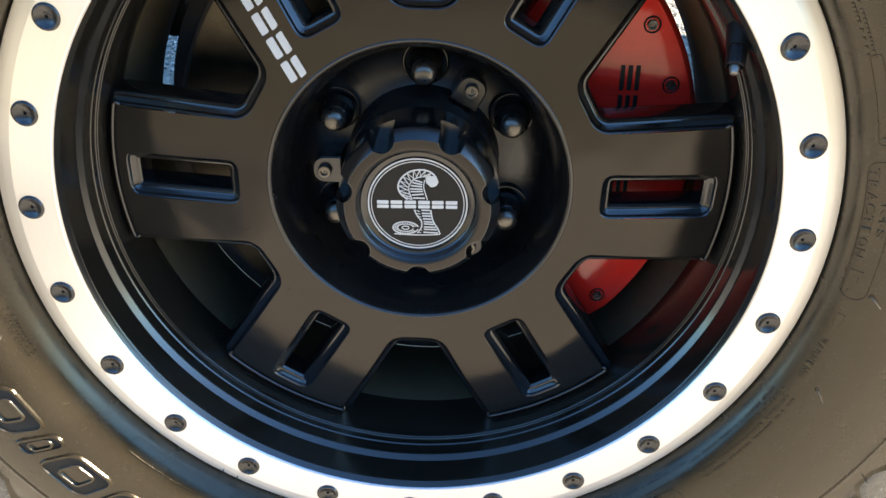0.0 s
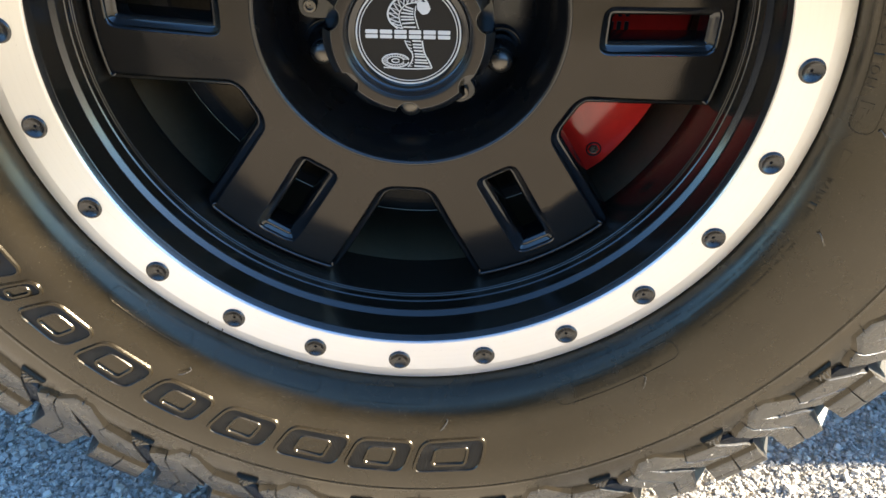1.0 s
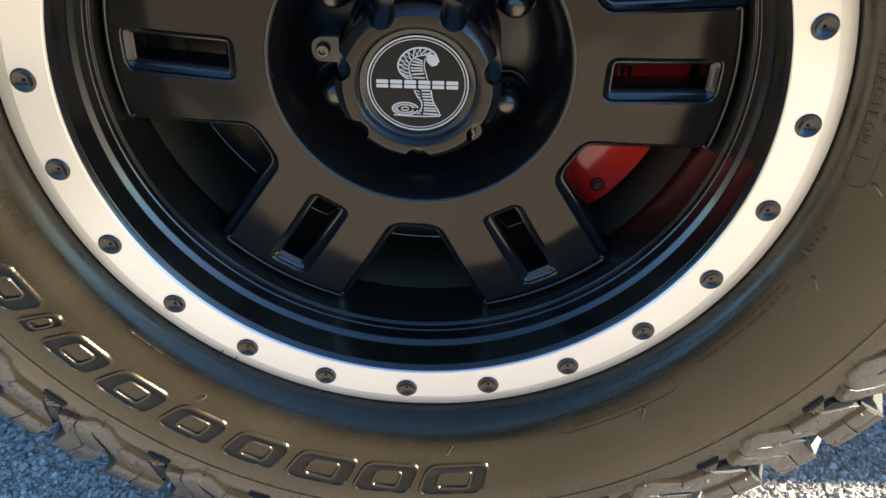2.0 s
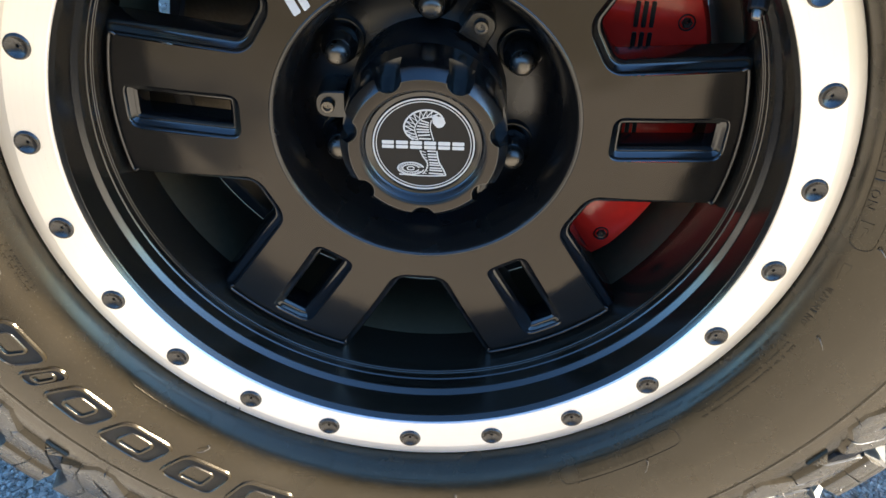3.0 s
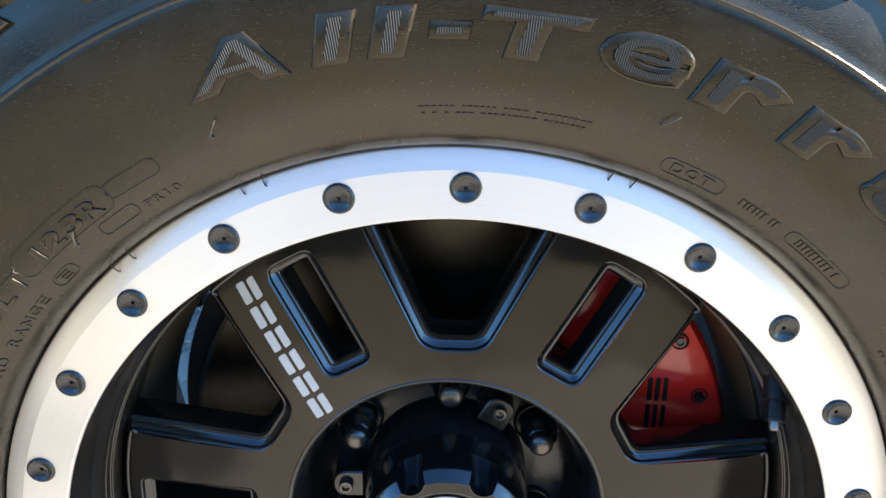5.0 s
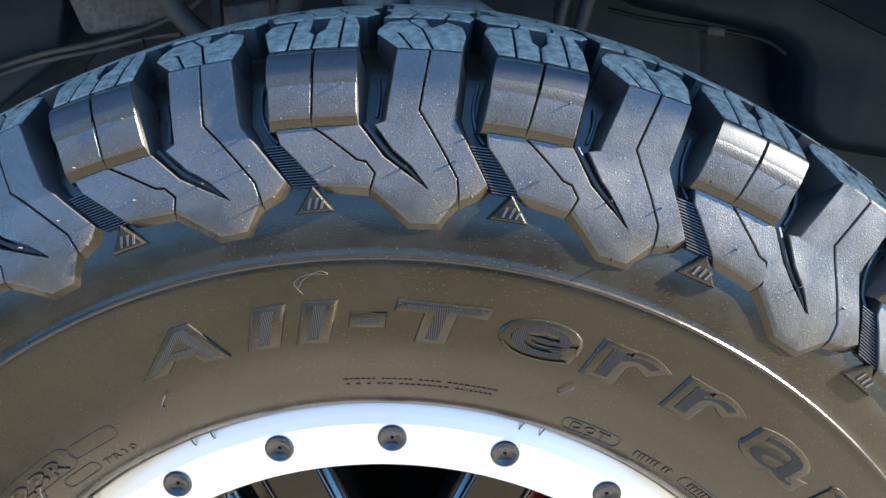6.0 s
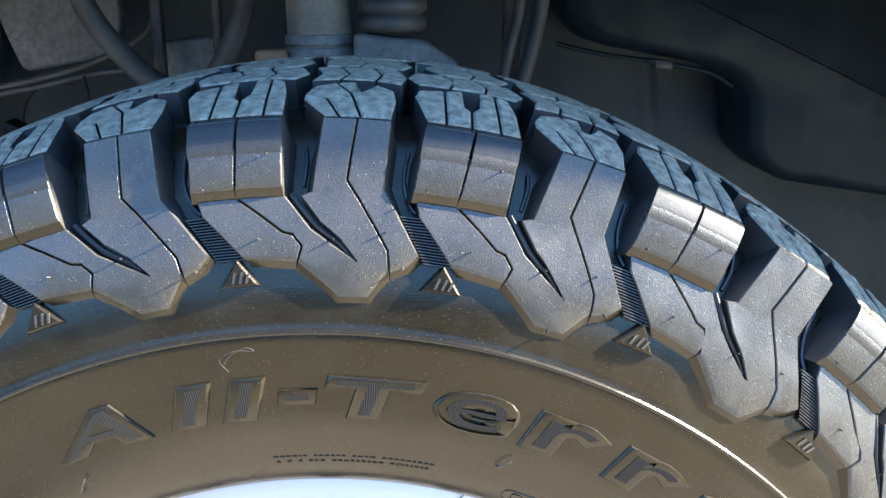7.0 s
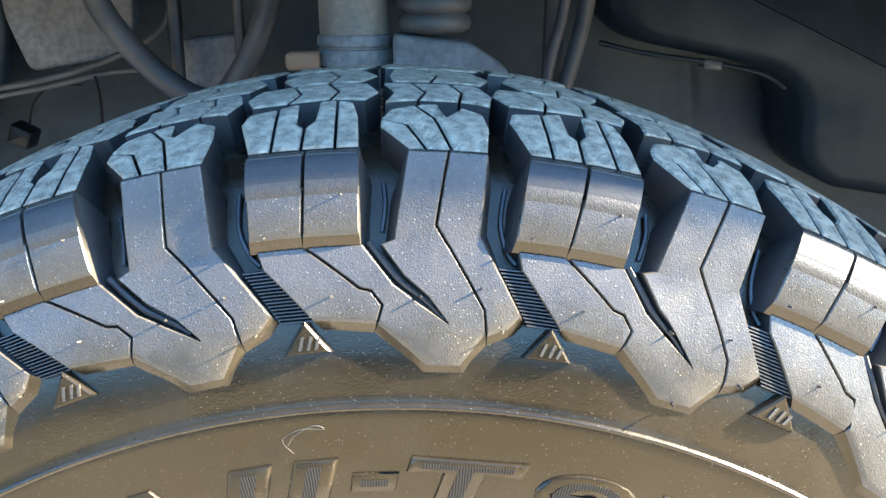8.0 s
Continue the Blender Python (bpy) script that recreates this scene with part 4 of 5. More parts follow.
ROW_B = [
    [[(-0.2, 0.243, W), (-0.06, 0.244, W), (-0.03, 0.266, W), (-0.08, 0.288, W), (-0.22, 0.284, W), (-0.25, 0.264, W)],
     [(-0.06, 0.244, W), (0.1, 0.248, W), (0.12, 0.268, W), (0.07, 0.289, W), (-0.08, 0.288, W), (-0.03, 0.266, W)],
     [(0.1, 0.248, W), (0.24, 0.243, W), (0.29, 0.262, W), (0.24, 0.286, W), (0.07, 0.289, W), (0.12, 0.268, W)]],
    [[(0.31, 0.238, W), (0.44, 0.243, W), (0.47, 0.264, W), (0.42, 0.286, W), (0.29, 0.288, W), (0.34, 0.262, W)],
     [(0.44, 0.243, W), (0.6, 0.243, W), (0.62, 0.266, W), (0.58, 0.288, W), (0.42, 0.286, W), (0.47, 0.264, W)],
     [(0.6, 0.243, W), (0.72, 0.238, W), (0.745, 0.262, W), (0.7, 0.286, W), (0.58, 0.288, W), (0.62, 0.266, W)]],
]
ROW_C = [
    [[(-0.1, 0.294, W), (0.06, 0.295, W), (0.09, 0.32, W), (0.02, 0.35, W), (-0.12, 0.346, W), (-0.17, 0.318, W)],
     [(0.06, 0.295, W), (0.2, 0.293, W), (0.27, 0.316, W), (0.18, 0.35, W), (0.02, 0.35, W), (0.09, 0.32, W)]],
    [[(0.33, 0.293, W), (0.5, 0.296, W), (0.53, 0.322, W), (0.47, 0.35, W), (0.32, 0.347, W), (0.31, 0.318, W)],
     [(0.5, 0.296, W), (0.72, 0.293, W), (0.77, 0.316, W), (0.69, 0.349, W), (0.47, 0.35, W), (0.53, 0.322, W)]],
]
# the tyre's pitches differ in length, to keep its noise down
LENGTHS = [14.5, 14.4, 15.08, 16.1] + [15.1, 14.25, 13.3, 14.25, 13.3, 15.1, 14.25, 14.25, 13.3, 16.1, 14.25, 13.3, 14.25, 15.1, 13.3, 14.25, 15.1, 14.25, 13.3, 13.3, 14.25]
FIRST_LUG = 108.4
_rest = (360 - sum(LENGTHS[:4])) / sum(LENGTHS[4:])
LENGTHS = LENGTHS[:4] + [v * _rest for v in LENGTHS[4:]]


def step_band(a, pitch):
    """The smooth rounded band between a step's crest and the tread above it."""
    prof = ((0.1764, -0.0006), (0.1768, 0.0016), (0.1774, 0.0027), (0.1782, 0.0029), (0.1808, 0.0026), (0.1845, 0.0018), (0.1880, 0.0008), (0.1910, -0.0003), (0.1945, -0.0018))
    for lo, hi in (((-0.171, -0.156), (0.031, 0.044)), ((0.039, 0.052), (0.235, 0.238))):
        bm = bmesh.new()
        rows = []
        for s, h in prof:
            t = (s - 0.1764) / 0.0171
            f0, f1 = lo[0] + (lo[1] - lo[0]) * t, hi[0] + (hi[1] - hi[0]) * t
            fs = [f0, f0 + 0.003] + [f0 + (f1 - f0) * k / 4 for k in (1, 2, 3)] + [f1 - 0.003, f1]
            rows.append([bm.verts.new(on_tyre(a - f * pitch, s, h - (0.0035 if k in (0, 6) else 0.0))) for k, f in enumerate(fs)])
        for p, q in zip(rows, rows[1:]):
            for i in range(6):
                bm.faces.new((p[i], p[i + 1], q[i + 1], q[i]))
        part("step_band", bm, M_SMOOTH, TYRE, "", 50)
        # a grainy strip on the crest, coloured as the sun's sparkle on it
        bm = bmesh.new()
        rows = []
        for s, h in ((0.1738, 0.0027), (0.1752, 0.0030), (0.1766, 0.0031), (0.1780, 0.0031), (0.1793, 0.0028)):
            t = max(0.0, (s - 0.1764) / 0.0171)
            f0, f1 = lo[0] + (lo[1] - lo[0]) * t, hi[0] + (hi[1] - hi[0]) * t
            rows.append([bm.verts.new(on_tyre(a - (f0 + 0.004 + (f1 - f0 - 0.008) * k / 4) * pitch, s, h)) for k in range(5)])
        for p, q in zip(rows, rows[1:]):
            for i in range(4):
                bm.faces.new((p[i], p[i + 1], q[i + 1], q[i]))
        part("crest_glint", bm, M_CREST, TYRE, "rough grainy edge with sun sparkle in its colour", 60)


def tread():
    a = FIRST_LUG
    for n, pitch in enumerate(LENGTHS):
        block(PLATE, a, pitch, 0.0, None, M_LUGRUBBER, "shoulder_lug", walls=M_SMOOTH)
        block(STEP_BASE, a, pitch, -0.0003, None, M_LUGRUBBER, "shoulder_step_base", walls=M_SMOOTH)
        block(STEP, a, pitch, 0.0028, -0.0008, M_LUGRUBBER, "shoulder_step", walls=M_LUGRUBBER)
        block(CROWN_S, a, pitch, 0.0004, -0.0190, M_TREAD, "tread_block", walls=M_SMOOTH, ease=0.0011)
        step_band(a, pitch)
        block(CROWN_L, a, pitch, 0.0, -0.0190, M_TREAD, "tread_block", walls=M_SMOOTH, ease=0.0011)
        for p in ROW_B:
            block(p, a, pitch, 0.0, -0.0190, M_TREAD, "tread_block", walls=M_SMOOTH, ease=0.0011)
        for p in ROW_C:
            block(p, a, pitch, 0.0, -0.0125, M_TREAD, "centre_block", walls=M_SMOOTH, ease=0.0011)
        for p in ROW_B:
            block(p, a - pitch * 0.5, pitch, 0.0, -0.0125, M_TREAD, "inner_tread_block", True, walls=M_SMOOTH, ease=0.0011)
        block(CROWN_L + CROWN_S, a - pitch * 0.5, pitch, 0.0, -0.0190, M_TREAD, "inner_shoulder_block", True, walls=M_SMOOTH, ease=0.0011)
        # hatched channel above the small triangle: one corrugated sheet
        bm = bmesh.new()
        rows, count = [], 48
        for i in range(count + 1):
            t = i / count
            s = 0.1272 + 0.0212 * t
            f0, f1 = 0.085 - 0.225 * t, -0.095 - 0.135 * t
            h = (-0.0042, -0.0016, -0.0016)[i % 3]
            rows.append([bm.verts.new(on_tyre(a - f * pitch, s, h)) for f in (f0, f1)])
        for p, q in zip(rows, rows[1:]):
            bm.faces.new((p[0], p[1], q[1], q[0]))
        part("hatched_channel", bm, M_GROOVE, TYRE, "", 15)
        # thin ridges on the groove floors
        for path in (((0.315, 0.190, -0.0198), (0.322, 0.170, -0.0126), (0.31, 0.160, -0.0098)), ((0.775, 0.190, -0.0198), (0.765, 0.165, -0.0112), (0.795, 0.155, -0.0086), (0.835, 0.150, -0.0074))):
            part("groove_ridge", tube([on_tyre(a - f * pitch, s, h) for f, s, h in path], 0.0010, 6), M_GROOVE, TYRE)
        # a thin ridge along the middle of the blade-shaped groove
        path = ((0.262, 0.1562, -0.0040), (0.318, 0.1488, -0.0026), (0.375, 0.1422, -0.0022), (0.430, 0.1378, -0.0020), (0.485, 0.1340, -0.0018), (0.540, 0.1290, -0.0016))
        part("groove_ridge", tube([on_tyre(a - f * pitch, s, h) for f, s, h in path], lambda t: 0.0015 - 0.0009 * t, 6), M_SMOOTH, TYRE)
        # triangle with plain bars
        tri = block([[(-.125, .1142, 0.0016), (.125, .1146, 0.0016), (0, .1300, 0.0016)]], a, pitch, 0.0004, -0.006, M_RUBBER, "triangle_badge", cuts=False)
        for f, s0, s1 in ((-0.035, .1172, .1222), (0.0, .1172, .1222), (0.03, .1172, .1215)):
            bm = bmesh.new()
            vs = [bm.verts.new(on_tyre(a - ff * pitch, s, h)) for ff, s in ((f, s0), (f + 0.012, s0), (f + 0.028, s1), (f + 0.016, s1)) for h in (0.0004, 0.0011)]
            bm.faces.new((vs[1], vs[3], vs[5], vs[7]))
            for i in range(4):
                j = (i + 1) % 4
                bm.faces.new((vs[2 * i], vs[2 * j], vs[2 * j + 1], vs[2 * i + 1]))
            part("badge_bar", bm, M_LUGRUBBER, tri, "", 15)
        a -= pitch


tread()


# ---- brake and hub behind the wheel ----
def brake():
    disc = thing("brake_disc", "dark iron brake disc behind the wheel's spokes", "brake disc", C0)
    part("rotor_face", revolve([(0.090, 0.128), (0.13, 0.128), (0.1722, 0.128)], 128), M_ROTOR, disc, "dusty machined friction face")
    part("rotor_rim", revolve([(0.1721, 0.1281), (0.1750, 0.1282), (0.1755, 0.1290), (0.1755, 0.158), (0.174, 0.160), (0.09, 0.160)], 128), M_RIM_STEEL, disc, "dark cast rim")
    part("hat", revolve([(0.03, 0.108), (0.082, 0.108), (0.086, 0.111), (0.087, 0.128), (0.095, 0.129)], 96), M_DARKPART, disc, "black painted rotor hat")
    shield = thing("dust_shield", "dark pressed steel dust shield behind the brake disc", "dust shield", C0)
    bm = revolve([(0.090, 0.1700), (0.150, 0.1700), (0.1750, 0.1700), (0.1757, 0.1680), (0.1757, 0.1530), (0.1765, 0.1516), (0.1966, 0.1514)], 72, None, 184.0, 356.0)
    part("shield_plate", bm, M_DARKPART, shield)
    part("shield_rim", revolve([(0.1690, 0.1640), (0.1915, 0.1640), (0.1922, 0.1648), (0.1922, 0.1700), (0.1900, 0.1706), (0.1690, 0.1706)], 72, None, 62.0, 190.0), M_DARKPART, shield, "dark rolled shield edge")
    part("shield_flange", revolve([(0.085, 0.1685), (0.100, 0.1685), (0.102, 0.1700)], 72, None, 184.0, 356.0), M_DARKPART, shield)
    cal = thing("brake_caliper", "glossy red brake caliper with black bolts and lettering", "brake caliper", C0)
    a0, a1, n = -47.0, 55.0, 40
    bm = bmesh.new()
    rows = []
    for k in range(n + 1):
        a = a0 + (a1 - a0) * k / n
        e = min(1.0, min(k, n - k) / 2.0)
        ri, ro = 0.112, 0.188
        if a > 40:
            ro -= 0.0006 * (a - 40)
        sh = 0.004 * (1 - e)
        rows.append([bm.verts.new(P3(r, a, y)) for r, y in ((ri, 0.135), (ri, 0.112 + sh), (ri + 0.006, 0.1055 + sh), (0.150, 0.104 + sh), (ro - 0.012, 0.1042 + sh), (ro - 0.004, 0.1062 + sh), (ro, 0.112 + sh), (ro, 0.175))])
    for p, q in zip(rows, rows[1:]):
        for i in range(7):
            bm.faces.new((p[i], p[i + 1], q[i + 1], q[i]))
    bm.faces.new(rows[0])
    bm.faces.new(rows[-1][::-1])
    part("caliper_body", bm, M_RED, cal, "glossy red enamelled casting")
    for r, a in ((0.1739, 32.0), (0.1722, 17.7), (0.1715, -40.8)):
        b = part("caliper_bolt", revolve([(0.0056, 0.1048), (0.0056, 0.1034), (0.0052, 0.1030), (0.0047, 0.1034), (0.0046, 0.1046)], 32), M_INK, cal, "black washer ring")
        b.location = P3(r, a, 0)
        part("bolt_head", revolve([(0.0037, 0.1048), (0.0037, 0.1026), (0.0034, 0.1020), (0.0030, 0.1020), (0.0022, 0.1022), (0.0020, 0.1034), (0.0003, 0.1034)], 6), M_BOLT, b, "dark six-sided bolt head", 20)
    # plain black blocks where the name stands, one after another down the caliper
    for k in range(6):
        z = 0.0655 - k * 0.0205
        bm = bmesh.new()
        for x in (0.1302, 0.1352, 0.1402):
            lp = round_loop([(x, z - 0.0170), (x + 0.0028, z - 0.0170), (x + 0.0028, z), (x, z)], 0.0008, 2)
            a = [bm.verts.new((xx, 0.1032, zz)) for xx, zz in lp]
            c = [bm.verts.new((xx, 0.1046, zz)) for xx, zz in lp]
            bm.faces.new(a)
            for i in range(len(a)):
                j = (i + 1) % len(a)
                bm.faces.new((a[i], c[i], c[j], a[j]))
        part("caliper_mark", bm, M_INK, cal, "plain black bars")
    kn = thing("steering_knuckle", "brown dusty cast metal suspension upright behind the brake", "suspension part", C0)
    bm = bmesh.new()
    box(bm, (0, 0, 0), (0.050, 0.050, 0.085), pose(-0.083, 0.135, 0.078, 0, -29.0, 0))
    bevel_all(bm, 0.003)
    part("upper_arm", bm, M_CAST, kn)
    bm = bmesh.new()
    box(bm, (-0.219, 0.240, 0.042), (-0.196, 0.262, 0.20))
    bevel_all(bm, 0.006)
    part("steering_arm", bm, M_DARKPART, kn)
    bm = bmesh.new()
    bmesh.ops.create_cone(bm, cap_ends=True, segments=48, radius1=0.085, radius2=0.085, depth=0.12, matrix=pose(0, 0.225, 0, 90, 0, 0))
    bevel_all(bm, 0.004)
    part("hub_carrier", bm, M_DARKPART, kn)
    sh = thing("axle_shaft", "dark drive shaft behind the wheel hub", "axle", C0 + Vector((0, 0.27, 0)))
    part("shaft", tube([(0, 0, 0), (0, 0.25, 0.0), (0, 0.6, 0.01)], 0.03, 20), M_DARKPART, sh)
    part("boot", revolve([(0.03, 0.02), (0.055, 0.03), (0.05, 0.045), (0.056, 0.06), (0.047, 0.075), (0.052, 0.09), (0.04, 0.105), (0.045, 0.12), (0.03, 0.14)], 40), M_HOSE, sh)


brake()


# ---- truck body round the wheel: plain closing panels ----
def truck_body():
    body = thing("truck_body", "dark painted truck body panels round the wheel arch", "truck body", (0, 0, 0.5), kind="structure")
    AX, AZ = 0.90, 0.665        # half width and height of the flat-topped arch

    def arch_at(deg, grow=0.0):
        c, sn = math.cos(radians(deg)), math.sin(radians(deg))
        rr = (abs(c / (AX + grow)) ** 4 + abs(sn / (AZ + grow)) ** 4) ** -0.25
        return rr * c, rr * sn

    n = 72
    for name, y0, y1 in (("fender_panel", -0.0085, 0.012),):
        bm = bmesh.new()
        a_low = 1.3
        arch = [(arch_at(a_low + (180 - 2 * a_low) * k / n)[0], ZC + arch_at(a_low + (180 - 2 * a_low) * k / n)[1]) for k in range(n + 1)]
        top = 1.50
        rows = []
        # panel as strips from the arch up to the top edge, and two side pieces
        for yy in (y0, y1):
            lo = [bm.verts.new((x, yy + 0.0965 * max(0.0, (1.09 - z) / 0.64), z - 0.5)) for x, z in arch]
            hi = [bm.verts.new((x, yy, top - 0.5)) for x, z in arch]
            for k in range(n):
                bm.faces.new((lo[k], lo[k + 1], hi[k + 1], hi[k]))
            for k, ends in ((0, ((1.5, 0.0), (1.6, 0.0965), (4.6, 0.0965))), (n, ((-1.3, 0.0),))):
                low, high = lo[k], hi[k]
                for x_end, tuck in ends:        # the unseen doors are set further in, to place the shadow's edge on the gravel
                    v = [bm.verts.new((x_end, yy + 0.0965, -0.05)), bm.verts.new((x_end, yy + tuck, top - 0.5))]
                    bm.faces.new((low, high, v[1], v[0]))
                    low, high = v
            rows.append(lo)
        for k in range(n):
            bm.faces.new((rows[0][k], rows[1][k], rows[1][k + 1], rows[0][k + 1]))
        part(name, bm, M_BODY, body)
    bm = bmesh.new()
    box(bm, (-1.3, 0.115, 1.0), (4.6, 1.95, 1.02))
    part("bonnet_panel", bm, M_BODY, body)
    bm = bmesh.new()
    box(bm, (0.92, 0.118, 0.02), (4.6, 1.9, 0.06))
    part("floor_pan", bm, M_DARKPART, body)
    # arched liner
    bm = bmesh.new()
    rows = []
    for k in range(n + 1):
        a = 6 + 168 * k / n
        rows.append([bm.verts.new((arch_at(a, g)[0], y, ZC - 0.5 + arch_at(a, g)[1])) for g, y in ((0, 0.016), (0.012, 0.05), (0.015, 0.3), (0.01, 0.84), (0.03, 0.84), (0.03, 0.016))])
    for p, q in zip(rows, rows[1:]):
        for i in range(5):
            bm.faces.new((p[i], p[i + 1], q[i + 1], q[i]))
    part("arch_liner", bm, M_LINER, body, "black plastic wheel arch liner")


truck_body()


# ---- raised lettering and marks on the sidewall ----
M_HATCH = hatch_material()


def glyph(ch, thick=0.0, bevel=0.02, lean=0.0):
    """One letter of the built-in font as a solid, its box scaled to 1 x 1 and its height to -1..1, with its true width and height."""
    cu = bpy.data.curves.new("glyph", "FONT")
    cu.body, cu.offset, cu.extrude, cu.bevel_depth, cu.bevel_resolution, cu.resolution_u, cu.shear = ch, thick, 0.008, bevel, 1, 5, lean
    ob = new("glyph", cu)
    dg = bpy.context.evaluated_depsgraph_get()
    me = bpy.data.meshes.new_from_object(ob.evaluated_get(dg))
    bpy.data.objects.remove(ob)
    bpy.data.curves.remove(cu)
    bm = bmesh.new()
    bm.from_mesh(me)
    bpy.data.meshes.remove(me)
    bmesh.ops.remove_doubles(bm, verts=bm.verts, dist=1e-5)
    zmax = max(v.co.z for v in bm.verts)
    bmesh.ops.delete(bm, geom=[f for f in bm.faces if all(v.co.z < -zmax * 0.3 for v in f.verts)], context="FACES")
    x0, x1 = min(v.co.x for v in bm.verts), max(v.co.x for v in bm.verts)
    y0, y1 = min(v.co.y for v in bm.verts), max(v.co.y for v in bm.verts)
    for v in bm.verts:
        v.co = Vector(((v.co.x - x0) / (x1 - x0), (v.co.y - y0) / (y1 - y0), v.co.z / zmax))
    return bm, x1 - x0, y1 - y0


def lay(bm, a0, a1, s0, s1, h):
    """Lays a unit letter on the sidewall, from angle a0 clockwise to a1."""
    uv = bm.loops.layers.uv.verify()
    for f in bm.faces:
        for lp in f.loops:
            lp[uv].uv = (-(a0 + (a1 - a0) * lp.vert.co.x) * 0.0053, s0 + (s1 - s0) * lp.vert.co.y)
    for v in bm.verts:
        v.co = on_tyre(a0 + (a1 - a0) * v.co.x, s0 + (s1 - s0) * v.co.y, h * v.co.z if v.co.z > 0 else -0.0006)


def seat(s):
    """Marks near the rim crowd together where the sidewall turns in."""
    return 0.0095 + 0.74 * s if s < 0.0365 else s


def raised_word(text, spans, s0, s1, h, name, thick=0.03, lean=0.0, mat=None, hatch=False, label=""):
    s0, s1 = seat(s0), seat(s1)
    for ch, (a0, a1) in zip(text, spans):
        bm = glyph(ch, thick, 0.032 if hatch else 0.02, lean)[0]
        lay(bm, a0, a1, s0, s1, h)
        ob = part(name, bm, mat or M_RUBBER, TYRE, label, 40)
        if hatch:
            bm, wide, tall = glyph(ch, -0.002, 0.0, lean)       # the hatched face follows the letter, well inside its edge
            da, ds = (a1 - a0) * 0.09 / (wide + 0.18), (s1 - s0) * 0.09 / (tall + 0.18)
            lay(bm, a0 + da, a1 - da, s0 + ds, s1 - ds, h + 0.0004)
            part("hatching", bm, M_HATCH, ob, "fine moulded hatching", 40)


def spread(a0, a1, n, gap=0.18):
    w = (a1 - a0) / n
    return [(a0 + w * k, a0 + w * (k + 1 - gap)) for k in range(n)]


raised_word("AllTerrain", [(112.4, 103.2), (101.6, 97.2), (97.0, 92.6), (87.9, 79.2), (78.4, 70.7), (70.2, 62.2), (61.7, 53.9), (53.0, 44.6), (43.6, 40.2), (39.2, 31.2)],
            0.0528, 0.0740, 0.0014, "raised_letter", 0.05, 0.12, None, True, "raised outline letter with a hatched face")
raised_word("-", [(92.0, 88.4)], 0.0595, 0.0672, 0.0014, "raised_letter", 0.05, 0.12, None, True)
raised_word("123R", [(133.8, 133.1), (132.3, 130.1), (129.6, 127.5), (127.2, 124.9)], 0.0285, 0.0395, 0.0010, "raised_figure", 0.02)
raised_word("50R18LT", [(155.6, 153.2), (152.6, 150.2), (149.6, 146.9), (145.8, 145.1), (144.2, 141.8), (140.9, 138.9), (138.4, 136.4)], 0.0265, 0.0385, 0.0010, "raised_figure", 0.02)
raised_word("LOAD", spread(153.0, 146.6, 4), 0.0088, 0.0158, 0.0006, "small_letter", 0.01)
raised_word("RANGE", spread(145.2, 137.2, 5), 0.0088, 0.0158, 0.0006, "small_letter", 0.01)
raised_word("E", [(134.9, 133.2)], 0.0098, 0.0160, 0.0006, "small_letter", 0.02)
raised_word("PR10", [(121.7, 120.8), (120.6, 119.7), (119.3, 118.9), (118.4, 117.5)], 0.0143, 0.0195, 0.0005, "small_letter", 0.01)
raised_word("DOT", spread(68.2, 63.4, 3), 0.0138, 0.0205, 0.0006, "small_letter", 0.01)
raised_word("TRACTION", spread(9.9, -2.9, 8), 0.0048, 0.0118, 0.0006, "small_letter", 0.01)
raised_word("M+S", spread(5.2, 0.2, 3), 0.0160, 0.0218, 0.0006, "small_letter", 0.01)
raised_word("WARNING", spread(-15.2, -22.2, 7), 0.0085, 0.0142, 0.0005, "small_letter", 0.01)


def bars_on_tyre(name, spans, h=0.0006, label="", mat=None):
    """Plain raised bars: (angle from, angle to, arc from, arc to)."""
    bm = bmesh.new()
    for a0, a1, s0, s1 in spans:
        n = max(1, int(abs(a1 - a0) / 3))
        rows = []
        for k in range(n + 1):
            a = a0 + (a1 - a0) * k / n
            e = 0.0003
            rows.append([bm.verts.new(on_tyre(a, s, hh)) for s, hh in ((s0 - e, -0.0003), (s0, h), (s1, h), (s1 + e, -0.0003))])
        for p, q in zip(rows, rows[1:]):
            for i in range(3):
                bm.faces.new((p[i], p[i + 1], q[i + 1], q[i]))
        bm.faces.new(rows[0])
        bm.faces.new(rows[-1][::-1])
    return part(name, bm, mat or M_RUBBER, TYRE, label, 40)


def small_print(a0, a1, lines, seed):
    rng = random.Random(seed)
    spans = []
    step = -1 if a1 < a0 else 1
    for s0, s1 in lines:
        if min(a0, a1) > -24:
            s0, s1 = seat(s0), seat(s1)
        a = a0 + step * rng.random()
        while (a1 - a) * step > 0.4:
            w = 0.28 + 0.22 * rng.random()
            spans.append((a, a + step * w, s0 + rng.random() * 0.0003, s1))
            a += step * (w + (0.18 if rng.random() < 0.8 else 0.7))
    bars_on_tyre("small_print", spans, 0.0006, "tiny unreadable moulded print")


